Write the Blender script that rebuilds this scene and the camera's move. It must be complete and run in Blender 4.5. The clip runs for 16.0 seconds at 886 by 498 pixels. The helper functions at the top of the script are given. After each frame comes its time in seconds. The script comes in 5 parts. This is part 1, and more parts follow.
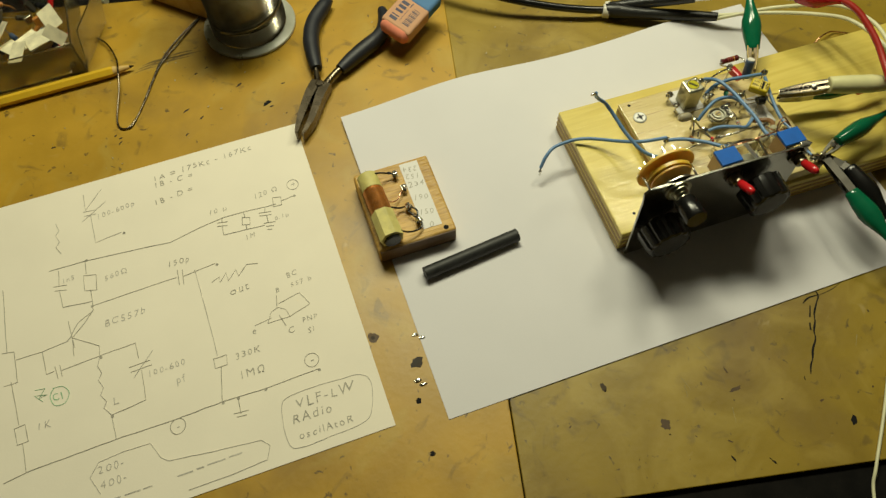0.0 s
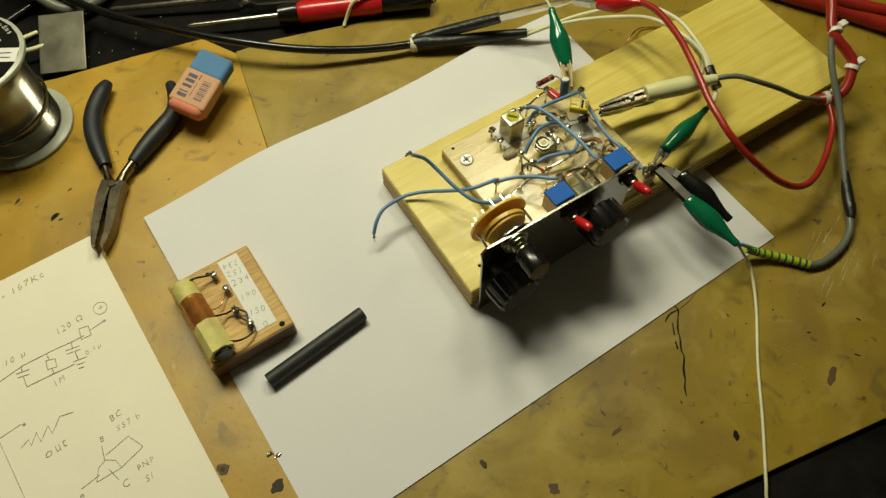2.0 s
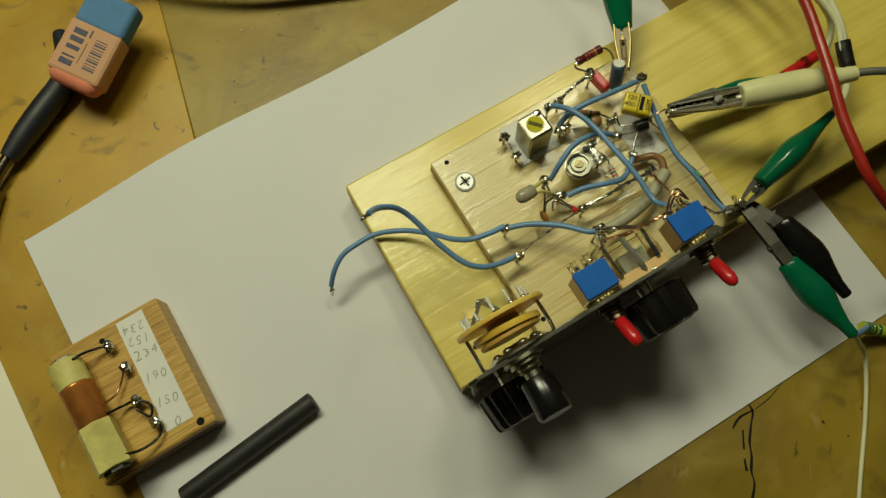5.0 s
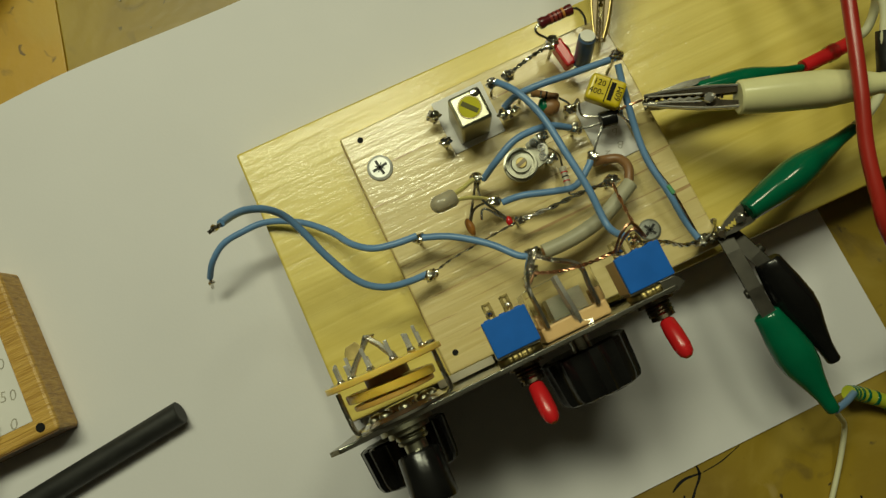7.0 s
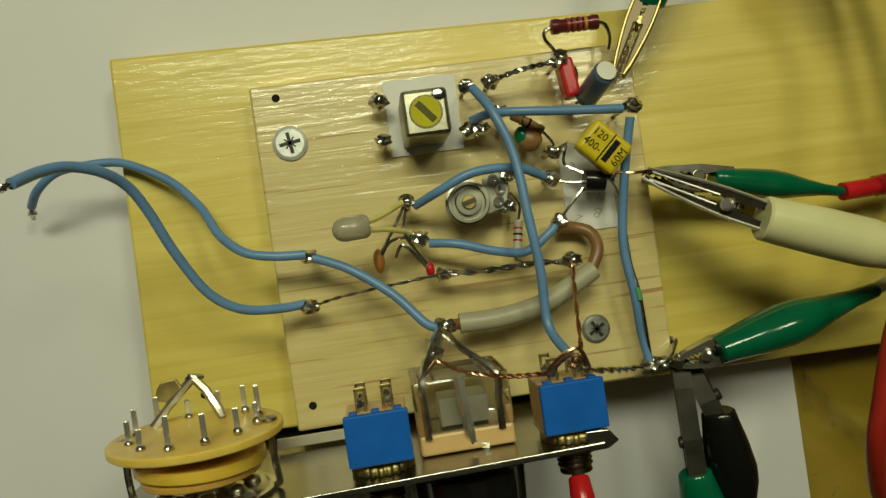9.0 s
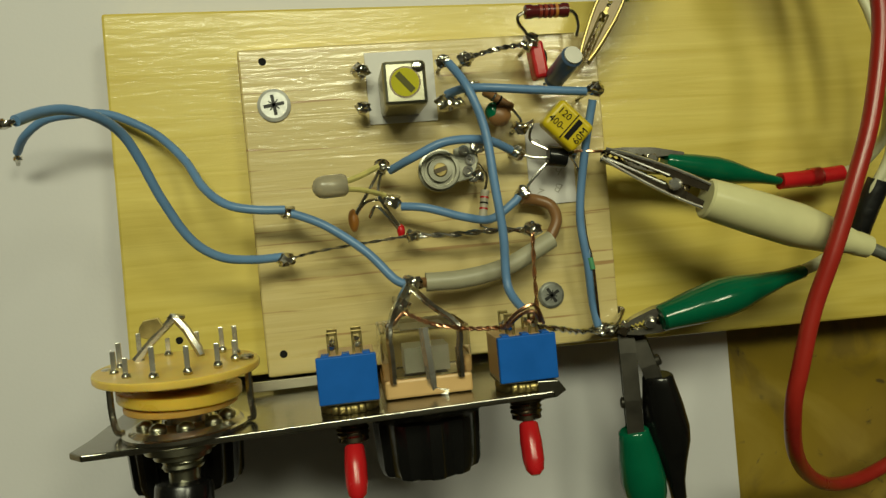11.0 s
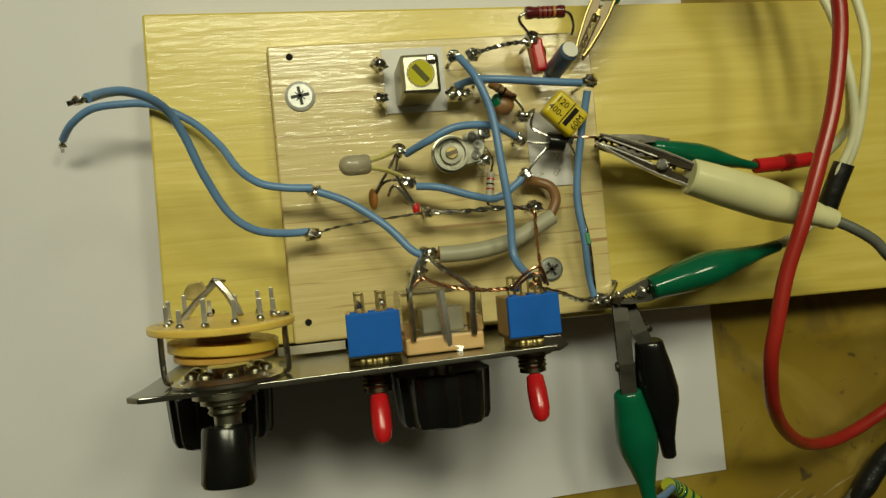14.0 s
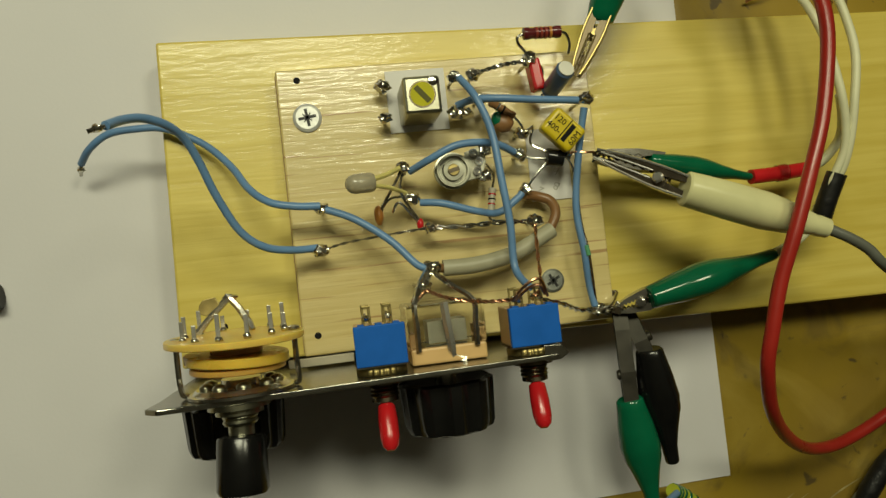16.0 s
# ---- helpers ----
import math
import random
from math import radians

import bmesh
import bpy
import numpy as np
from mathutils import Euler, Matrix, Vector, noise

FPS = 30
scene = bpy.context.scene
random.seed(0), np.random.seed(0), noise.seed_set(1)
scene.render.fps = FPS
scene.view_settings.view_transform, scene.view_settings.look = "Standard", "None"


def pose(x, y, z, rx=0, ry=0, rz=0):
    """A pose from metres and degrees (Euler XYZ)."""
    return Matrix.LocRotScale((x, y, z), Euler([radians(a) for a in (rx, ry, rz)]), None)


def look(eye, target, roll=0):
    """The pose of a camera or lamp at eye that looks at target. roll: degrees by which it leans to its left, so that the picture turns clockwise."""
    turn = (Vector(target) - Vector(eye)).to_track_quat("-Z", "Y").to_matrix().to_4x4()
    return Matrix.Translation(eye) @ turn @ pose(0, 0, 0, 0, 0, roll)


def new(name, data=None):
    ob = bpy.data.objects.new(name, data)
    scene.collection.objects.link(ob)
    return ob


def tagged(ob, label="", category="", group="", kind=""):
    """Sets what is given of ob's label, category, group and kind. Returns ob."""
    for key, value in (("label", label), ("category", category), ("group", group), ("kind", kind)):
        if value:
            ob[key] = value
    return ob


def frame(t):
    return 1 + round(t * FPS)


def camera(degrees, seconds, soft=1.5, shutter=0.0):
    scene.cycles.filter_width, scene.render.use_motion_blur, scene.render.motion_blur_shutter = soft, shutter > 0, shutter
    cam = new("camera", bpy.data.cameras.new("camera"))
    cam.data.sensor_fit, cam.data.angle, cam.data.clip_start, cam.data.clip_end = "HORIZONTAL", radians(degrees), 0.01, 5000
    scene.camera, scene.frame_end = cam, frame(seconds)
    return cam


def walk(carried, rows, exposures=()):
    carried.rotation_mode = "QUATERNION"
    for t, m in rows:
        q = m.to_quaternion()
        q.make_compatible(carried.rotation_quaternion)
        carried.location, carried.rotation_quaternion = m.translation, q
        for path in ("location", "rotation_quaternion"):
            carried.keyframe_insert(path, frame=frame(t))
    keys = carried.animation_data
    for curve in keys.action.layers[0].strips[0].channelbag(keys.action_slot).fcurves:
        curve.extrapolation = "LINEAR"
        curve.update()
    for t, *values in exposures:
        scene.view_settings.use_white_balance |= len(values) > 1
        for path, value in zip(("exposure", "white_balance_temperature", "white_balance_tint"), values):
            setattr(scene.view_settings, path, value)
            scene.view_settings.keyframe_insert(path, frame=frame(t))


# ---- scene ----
cam = camera(63.1, 16.0, soft=1.4)
PATH = [
    (0, (-0.029, -0.104, 0.376), (0.247, 0.836, -1.368), -3.0),
    (0.3, (-0.0274, -0.0982, 0.3795), (0.2566, 0.838, -1.365), -3.7),
    (0.5, (-0.024, -0.086, 0.387), (0.277, 0.842, -1.359), -5.1),
    (1, (-0.02, -0.081, 0.382), (0.358, 0.82, -1.363), -4.2),
    (1.5, (-0.005, -0.076, 0.379), (0.43, 0.791, -1.37), -4.1),
    (2, (0.023, -0.066, 0.365), (0.558, 0.738, -1.386), 0.1),
    (2.5, (0.068, -0.053, 0.353), (0.457, 0.746, -1.439), -4.8),
    (3, (0.065, -0.01, 0.348), (0.434, 0.778, -1.452), -10.2),
    (3.5, (0.086, 0.013, 0.328), (0.455, 0.725, -1.504), -7.6),
    (4, (0.1, 0.028, 0.306), (0.416, 0.649, -1.568), -5.7),
    (4.2, (0.102, 0.032, 0.304), (0.399, 0.623, -1.584), -5.4),
    (6.3, (0.156, 0.056, 0.263), (0.278, 0.425, -1.699), -10.7),
    (6.5, (0.161, 0.059, 0.257), (0.274, 0.404, -1.709), -9.8),
    (7, (0.17, 0.07, 0.248), (0.232, 0.33, -1.735), -12.3),
    (7.5, (0.177, 0.079, 0.229), (0.252, 0.25, -1.763), 6.4),
    (8, (0.18, 0.093, 0.214), (0.306, 0.187, -1.779), 42.1),
    (8.5, (0.183, 0.1, 0.203), (0.329, 0.123, -1.791), 71.9),
    (9, (0.188, 0.103, 0.199), (0.355, 0.082, -1.794), 89.0),
    (9.2, (0.189, 0.104, 0.199), (0.371, 0.079, -1.793), 89.7),
    (11.3, (0.181, 0.096, 0.216), (0.471, 0.03, -1.762), 97.7),
    (11.5, (0.179, 0.095, 0.22), (0.478, 0.046, -1.757), 94.0),
    (12, (0.177, 0.091, 0.228), (0.468, 0.085, -1.75), 85.5),
    (12.5, (0.174, 0.092, 0.229), (0.473, 0.108, -1.748), 81.6),
    (13, (0.174, 0.092, 0.227), (0.471, 0.083, -1.75), 87.0),
    (13.5, (0.172, 0.089, 0.229), (0.484, 0.071, -1.746), 88.5),
    (14, (0.173, 0.086, 0.228), (0.494, 0.08, -1.746), 85.6),
    (14.5, (0.174, 0.089, 0.233), (0.45, 0.089, -1.748), 84.2),
    (15, (0.173, 0.086, 0.233), (0.453, 0.094, -1.747), 82.7),
    (15.5, (0.172, 0.085, 0.235), (0.462, 0.113, -1.744), 78.7),
    (16, (0.174, 0.086, 0.235), (0.468, 0.119, -1.743), 77.3),
]
walk(cam, [(t, look(eye, target, roll)) for t, eye, target, roll in PATH], exposures=[(0, 0.1, 6500, 10), (2, 0.07, 6500, 9), (3, 0.03, 6500, 8), (4, -0.28, 6500, 5), (7, -0.50, 6500, 2), (9, -0.48, 6500, 2), (12, -0.37, 6500, 5), (16, -0.36, 6500, 8)])

# ---- light ----
world = bpy.data.worlds.new("world")
scene.world = world
world.use_nodes = True
world.node_tree.nodes["Background"].inputs[0].default_value = (1.0, 0.93, 0.78, 1)
world.node_tree.nodes["Background"].inputs[1].default_value = 0.05


def area_lamp(name, eye, target, sx, sy, power, color):
    data = bpy.data.lights.new(name, "AREA")
    data.shape, data.size, data.size_y, data.energy, data.color = "RECTANGLE", sx, sy, power, color
    ob = new(name, data)
    ob.matrix_world = look(eye, target)
    return ob


def bulb(name, eye, radius, power, color):
    data = bpy.data.lights.new(name, "POINT")
    data.shadow_soft_size, data.energy, data.color = radius, power, color
    ob = new(name, data)
    ob.location = eye
    return ob


area_lamp("desk_lamp_light", (0.11, 0.45, 0.69), (0.04, 0.11, 0), 0.36, 0.15, 4.5, (1.0, 0.985, 0.68))
bulb("shelf_lamp_light", (0.47, 0.38, 0.71), 0.07, 5.2, (1.0, 0.97, 0.67))


# ---- materials ----
def mat(name, color, rough=0.5, metal=0.0, var=0.12, scale=120.0, bump=0.0, bscale=400.0, spec=0.5, alpha=None, trans=0.0, color2=None, stretch=(1, 1, 1), coat=0.0, detail=6):
    """A principled material with colour mottling at two scales and fine relief."""
    m = bpy.data.materials.new(name)
    m.use_nodes = True
    nt = m.node_tree
    b = nt.nodes["Principled BSDF"]
    b.inputs["Metallic"].default_value = metal
    b.inputs["Specular IOR Level"].default_value = spec
    b.inputs["Transmission Weight"].default_value = trans
    b.inputs["Coat Weight"].default_value = coat
    b.inputs["Coat Roughness"].default_value = 0.12
    tc = nt.nodes.new("ShaderNodeTexCoord")
    mp = nt.nodes.new("ShaderNodeMapping")
    mp.inputs["Scale"].default_value = stretch
    nt.links.new(tc.outputs["Object"], mp.inputs["Vector"])
    n1 = nt.nodes.new("ShaderNodeTexNoise")
    n1.inputs["Scale"].default_value, n1.inputs["Detail"].default_value = scale, detail
    nt.links.new(mp.outputs[0], n1.inputs["Vector"])
    n2 = nt.nodes.new("ShaderNodeTexNoise")
    n2.inputs["Scale"].default_value, n2.inputs["Detail"].default_value = scale * 0.13, 3
    nt.links.new(mp.outputs[0], n2.inputs["Vector"])
    add = nt.nodes.new("ShaderNodeMath")
    add.operation = "MULTIPLY_ADD"
    nt.links.new(n1.outputs[0], add.inputs[0])
    add.inputs[1].default_value = 0.5
    half = nt.nodes.new("ShaderNodeMath")
    half.operation = "MULTIPLY"
    half.inputs[1].default_value = 0.5
    nt.links.new(n2.outputs[0], half.inputs[0])
    nt.links.new(half.outputs[0], add.inputs[2])
    ramp = nt.nodes.new("ShaderNodeValToRGB")
    c2 = color2 or tuple(c * (1 - var * 1.6) for c in color)
    ramp.color_ramp.elements[0].position, ramp.color_ramp.elements[1].position = 0.36, 0.62
    ramp.color_ramp.elements[0].color = (*c2, 1)
    ramp.color_ramp.elements[1].color = (*(min(1, c * (1 + var * 0.4)) for c in color), 1)
    nt.links.new(add.outputs[0], ramp.inputs[0])
    nt.links.new(ramp.outputs[0], b.inputs["Base Color"])
    rr = nt.nodes.new("ShaderNodeMapRange")
    rr.inputs["To Min"].default_value, rr.inputs["To Max"].default_value = max(0.02, rough * 0.75), min(1, rough * 1.25)
    nt.links.new(n1.outputs[0], rr.inputs["Value"])
    nt.links.new(rr.outputs[0], b.inputs["Roughness"])
    if bump:
        n3 = nt.nodes.new("ShaderNodeTexNoise")
        n3.inputs["Scale"].default_value, n3.inputs["Detail"].default_value = bscale, 5
        nt.links.new(mp.outputs[0], n3.inputs["Vector"])
        bp = nt.nodes.new("ShaderNodeBump")
        bp.inputs["Strength"].default_value, bp.inputs["Distance"].default_value = bump, 0.001
        nt.links.new(n3.outputs[0], bp.inputs["Height"])
        nt.links.new(bp.outputs[0], b.inputs["Normal"])
    return m


def wood(name, light, dark, rough, streak=(18, 260, 120), bump=0.3, line=None, coat=0.0, gain=(0.34, 0.66)):
    """Sawn or varnished wood: streaks along x, broad bands and fine pores; line adds thin dark growth lines."""
    m = bpy.data.materials.new(name)
    m.use_nodes = True
    nt = m.node_tree
    b = nt.nodes["Principled BSDF"]
    b.inputs["Roughness"].default_value = rough
    b.inputs["Coat Weight"].default_value = coat
    b.inputs["Coat Roughness"].default_value = 0.13
    tc = nt.nodes.new("ShaderNodeTexCoord")
    mp = nt.nodes.new("ShaderNodeMapping")
    mp.inputs["Scale"].default_value = streak
    nt.links.new(tc.outputs["Object"], mp.inputs["Vector"])
    n1 = nt.nodes.new("ShaderNodeTexNoise")
    n1.inputs["Scale"].default_value, n1.inputs["Detail"].default_value = 1.6, 7
    n1.inputs["Distortion"].default_value = 0.4
    nt.links.new(mp.outputs[0], n1.inputs["Vector"])
    n2 = nt.nodes.new("ShaderNodeTexNoise")
    n2.inputs["Scale"].default_value, n2.inputs["Detail"].default_value = 14, 4
    nt.links.new(tc.outputs["Object"], n2.inputs["Vector"])
    mix = nt.nodes.new("ShaderNodeMath")
    mix.operation = "MULTIPLY_ADD"
    mix.inputs[1].default_value = 0.45
    nt.links.new(n2.outputs[0], mix.inputs[0])
    h = nt.nodes.new("ShaderNodeMath")
    h.operation = "MULTIPLY"
    h.inputs[1].default_value = 0.55
    nt.links.new(n1.outputs[0], h.inputs[0])
    nt.links.new(h.outputs[0], mix.inputs[2])
    ramp = nt.nodes.new("ShaderNodeValToRGB")
    ramp.color_ramp.elements[0].position, ramp.color_ramp.elements[1].position = gain
    ramp.color_ramp.elements[0].color, ramp.color_ramp.elements[1].color = (*dark, 1), (*light, 1)
    nt.links.new(mix.outputs[0], ramp.inputs[0])
    out = ramp.outputs[0]
    if line:
        mp2 = nt.nodes.new("ShaderNodeMapping")
        mp2.inputs["Scale"].default_value = (26, 900, 160)
        nt.links.new(tc.outputs["Object"], mp2.inputs["Vector"])
        n3 = nt.nodes.new("ShaderNodeTexNoise")
        n3.inputs["Scale"].default_value, n3.inputs["Detail"].default_value, n3.inputs["Distortion"].default_value = 1.0, 5, 0.25
        nt.links.new(mp2.outputs[0], n3.inputs["Vector"])
        r3 = nt.nodes.new("ShaderNodeValToRGB")
        e = r3.color_ramp.elements
        e[0].position, e[1].position = 0.61, 0.69
        e[0].color, e[1].color = (0, 0, 0, 1), (0.75, 0.75, 0.75, 1)
        nt.links.new(n3.outputs[0], r3.inputs[0])
        mx = nt.nodes.new("ShaderNodeMixRGB")
        mx.inputs[2].default_value = (*line, 1)
        nt.links.new(r3.outputs[0], mx.inputs[0])
        nt.links.new(out, mx.inputs[1])
        out = mx.outputs[0]
    nt.links.new(out, b.inputs["Base Color"])
    bp = nt.nodes.new("ShaderNodeBump")
    bp.inputs["Strength"].default_value, bp.inputs["Distance"].default_value = bump, 0.0006
    nt.links.new(n1.outputs[0], bp.inputs["Height"])
    n4 = nt.nodes.new("ShaderNodeTexNoise")
    n4.inputs["Scale"].default_value, n4.inputs["Detail"].default_value = 620, 4
    mp4 = nt.nodes.new("ShaderNodeMapping")
    mp4.inputs["Scale"].default_value = (0.3, 1, 1)
    nt.links.new(tc.outputs["Object"], mp4.inputs["Vector"])
    nt.links.new(mp4.outputs[0], n4.inputs["Vector"])
    b4 = nt.nodes.new("ShaderNodeBump")
    b4.inputs["Strength"].default_value, b4.inputs["Distance"].default_value = 0.45, 0.0004
    nt.links.new(n4.outputs[0], b4.inputs["Height"])
    nt.links.new(bp.outputs[0], b4.inputs["Normal"])
    nt.links.new(bp.outputs[0], b.inputs["Normal"])
    nt.links.new(b4.outputs[0], b.inputs["Coat Normal"])
    return m


def stained_board(name, tone=(0.49, 0.28, 0.020)):
    """Worn ochre hardboard: mottled varnish, dark smudges, scratches and specks."""
    m = mat(name, tone, 0.42, var=0.16, scale=24, bump=0.10, bscale=260)
    nt = m.node_tree
    b = nt.nodes["Principled BSDF"]
    src = b.inputs["Base Color"].links[0].from_socket
    tc = nt.nodes.new("ShaderNodeTexCoord")
    for scale, lo, hi, col, amount, dist in ((9.0, 0.50, 0.72, (0.17, 0.105, 0.03), 0.65, 0.8), (42.0, 0.59, 0.69, (0.10, 0.065, 0.022), 0.5, 1.5), (160.0, 0.655, 0.72, (0.05, 0.035, 0.02), 0.75, 0.6), (20.0, 0.52, 0.66, (0.46, 0.34, 0.075), 0.35, 1.2), (28.0, 0.69, 0.80, (0.62, 0.50, 0.30), 0.30, 2.5)):
        n = nt.nodes.new("ShaderNodeTexNoise")
        n.inputs["Scale"].default_value, n.inputs["Detail"].default_value, n.inputs["Distortion"].default_value = scale, 5, dist
        nt.links.new(tc.outputs["Object"], n.inputs["Vector"])
        r = nt.nodes.new("ShaderNodeMapRange")
        r.inputs["From Min"].default_value, r.inputs["From Max"].default_value, r.inputs["To Max"].default_value = lo, hi, amount
        nt.links.new(n.outputs[0], r.inputs["Value"])
        mx = nt.nodes.new("ShaderNodeMixRGB")
        nt.links.new(r.outputs[0], mx.inputs[0])
        nt.links.new(src, mx.inputs[1])
        mx.inputs[2].default_value = (*col, 1)
        src = mx.outputs[0]
    nt.links.new(src, b.inputs["Base Color"])
    return m


M_BOARD = stained_board("ochre_hardboard", (0.47, 0.275, 0.021))
# Darker copy of the board: grime, plus light falloff put into its tone.
M_BOARD_WORN_DIM = stained_board("worn_dimmed_ochre_hardboard", (0.29, 0.195, 0.016))
M_BLACK_BENCH = mat("grimy_black_bench", (0.010, 0.009, 0.008), 0.9, var=0.5, scale=90, bump=0.3, bscale=300, spec=0.05, color2=(0.004, 0.004, 0.004))
M_BOUNCE = mat("bounce_fill_shell", (0.55, 0.52, 0.45), 0.9, scale=8)
M_PAPER = mat("white_paper", (0.69, 0.675, 0.70), 0.85, var=0.02, scale=30, bump=0.04, bscale=900, spec=0.2)
M_PAPER_CREAM = mat("cream_tinted_paper", (0.85, 0.79, 0.67), 0.85, var=0.03, scale=30, bump=0.04, bscale=900, spec=0.2)
M_LOGO = mat("navy_print", (0.05, 0.045, 0.09), 0.6, var=0.2)
M_FLANGE = mat("translucent_flange", (0.68, 0.69, 0.58), 0.3, trans=0.4)
M_CARD = mat("label_card", (0.70, 0.68, 0.66), 0.6, var=0.05, scale=60)
M_OLDPAPER = mat("yellowed_paper", (0.86, 0.80, 0.56), 0.8, var=0.25, scale=120)
M_PENCIL = mat("pencil_line", (0.40, 0.375, 0.31), 0.6, var=0.3, scale=900)
M_PENCIL_FAINT = mat("faint_pencil_line", (0.54, 0.51, 0.45), 0.6, var=0.25, scale=900)
M_GREEN_PEN = mat("green_pen_line", (0.20, 0.45, 0.25), 0.6)
M_PLY = wood("pale_varnished_plywood", (0.72, 0.585, 0.145), (0.59, 0.455, 0.08), 0.40, streak=(10, 170, 60), bump=0.28, coat=0.4, gain=(0.38, 0.60))
M_SUB = wood("varnished_oak_ply", (0.68, 0.56, 0.27), (0.57, 0.445, 0.17), 0.36, streak=(12, 260, 60), bump=0.30, line=(0.34, 0.17, 0.06), coat=0.9)
M_PLYEDGE = wood("plywood_edge", (0.50, 0.34, 0.13), (0.19, 0.10, 0.035), 0.6, streak=(12, 12, 420), bump=0.4)
M_BLOCK = wood("oak_block", (0.60, 0.37, 0.085), (0.36, 0.195, 0.035), 0.42, streak=(46, 620, 160), bump=0.9, line=(0.20, 0.105, 0.03), gain=(0.36, 0.60))
M_BLOCKDARK = wood("stained_oak_edge", (0.20, 0.11, 0.035), (0.09, 0.045, 0.016), 0.5, streak=(14, 60, 300))
M_PINE = wood("pine_offcut", (0.72, 0.52, 0.20), (0.52, 0.33, 0.10), 0.7, streak=(20, 160, 60))
M_ALU = mat("dull_aluminium_sheet", (0.33, 0.32, 0.28), 0.24, 1.0, var=0.25, scale=60, bump=0.08, bscale=500)
M_STEEL = mat("bright_steel", (0.62, 0.60, 0.54), 0.24, 1.0, var=0.15, scale=200)
M_ZINC = mat("zinc_plated_screw", (0.80, 0.80, 0.76), 0.42, 0.35, var=0.18, scale=500, bump=0.1)
M_GREYZINC = mat("dull_grey_screw", (0.36, 0.37, 0.33), 0.45, 0.6, var=0.3, scale=500, bump=0.1)
M_DARKSTEEL = mat("dark_tool_steel", (0.17, 0.14, 0.10), 0.27, 1.0, var=0.12, scale=160, bump=0.03)
M_BRASS = mat("tarnished_brass", (0.42, 0.33, 0.13), 0.4, 0.9, var=0.35, scale=300, bump=0.1)
M_JAWDARK = mat("dull_clip_plating", (0.07, 0.063, 0.05), 0.45, 0.6, var=0.3, scale=130, bump=0.06, bscale=200)
M_JAWMID = mat("worn_clip_plating_grey", (0.24, 0.185, 0.11), 0.5, 0.6, var=0.35, scale=130, bump=0.08, bscale=240)
M_STRAP = mat("tinned_strap", (0.88, 0.86, 0.80), 0.25, 0.9, var=0.12, scale=200)
M_JAW = mat("worn_clip_plating", (0.66, 0.63, 0.55), 0.2, 0.85, var=0.3, scale=130, bump=0.08, bscale=240)
M_SOLDER = mat("solder", (0.72, 0.70, 0.63), 0.2, 1.0, var=0.25, scale=500, bump=0.12, bscale=500)
M_CANWIRE = mat("solder_wire", (0.40, 0.375, 0.30), 0.2, 1.0, var=0.12, scale=200)
M_COPPER = mat("copper_wire", (0.66, 0.35, 0.20), 0.28, 1.0, var=0.2, scale=300)
M_BLUE_WIRE = mat("blue_pvc_wire", (0.13, 0.255, 0.47), 0.38, var=0.10, scale=160)
M_BLUE = mat("blue_plastic", (0.008, 0.115, 0.50), 0.5, spec=0.2, var=0.08, scale=200, bump=0.03)
M_RED = mat("red_plastic", (0.50, 0.012, 0.016), 0.25, var=0.1, scale=150)
M_REDCABLE = mat("red_rubber_cable", (0.33, 0.02, 0.013), 0.30, var=0.15, scale=90)
M_BLACK = mat("black_plastic", (0.007, 0.007, 0.007), 0.22, var=0.2, scale=200, bump=0.05)
M_FERRITE = mat("black_ferrite", (0.018, 0.018, 0.017), 0.55, var=0.3, scale=220, bump=0.15)
M_RUBBER = mat("blue_black_rubber", (0.012, 0.014, 0.022), 0.5, var=0.25, scale=120, bump=0.1)
M_TAPE = mat("black_tape", (0.010, 0.010, 0.010), 0.40, var=0.3, scale=180, bump=0.4, bscale=300)
M_GREEN = mat("green_vinyl", (0.004, 0.125, 0.058), 0.13, var=0.12, scale=120)
M_CREAM = mat("cream_vinyl", (0.72, 0.69, 0.38), 0.24, var=0.08, scale=120)
M_WHITECABLE = mat("off_white_cable", (0.70, 0.68, 0.45), 0.45, var=0.1, scale=120)
M_GREY = mat("grey_pvc_cable", (0.13, 0.135, 0.11), 0.42, var=0.1, scale=120)
M_SLEEVE = mat("grey_sleeving", (0.38, 0.36, 0.25), 0.45, var=0.08, scale=160)
M_BROWN = mat("brown_insulation", (0.24, 0.12, 0.045), 0.4)
M_YELLOW = mat("yellow_plastic", (0.62, 0.47, 0.012), 0.3, var=0.06, scale=200)
M_CORE = mat("lime_yellow_core", (0.50, 0.46, 0.012), 0.6, spec=0.2)
M_OLIVE = mat("dark_olive_slot", (0.09, 0.085, 0.012), 0.5, spec=0.2)
M_INK = mat("black_ink", (0.012, 0.012, 0.012), 0.8, spec=0.15)
M_WAFER = mat("amber_phenolic", (0.80, 0.54, 0.12), 0.32, var=0.12, scale=120)
M_WAFER2 = mat("orange_wafer", (0.80, 0.50, 0.07), 0.28, var=0.15, scale=90)
M_WAFER3 = mat("red_brown_phenolic", (0.62, 0.33, 0.07), 0.35, var=0.15, scale=120)
for m_ in (M_WAFER, M_WAFER2, M_WAFER3):
    sub = m_.node_tree.nodes["Principled BSDF"].inputs
    sub["Subsurface Weight"].default_value, sub["Subsurface Scale"].default_value = 0.7, 0.004
    sub["Subsurface Radius"].default_value = (1.0, 0.75, 0.35)
M_TANPLASTIC = mat("tan_plastic", (0.62, 0.40, 0.17), 0.4, var=0.06)
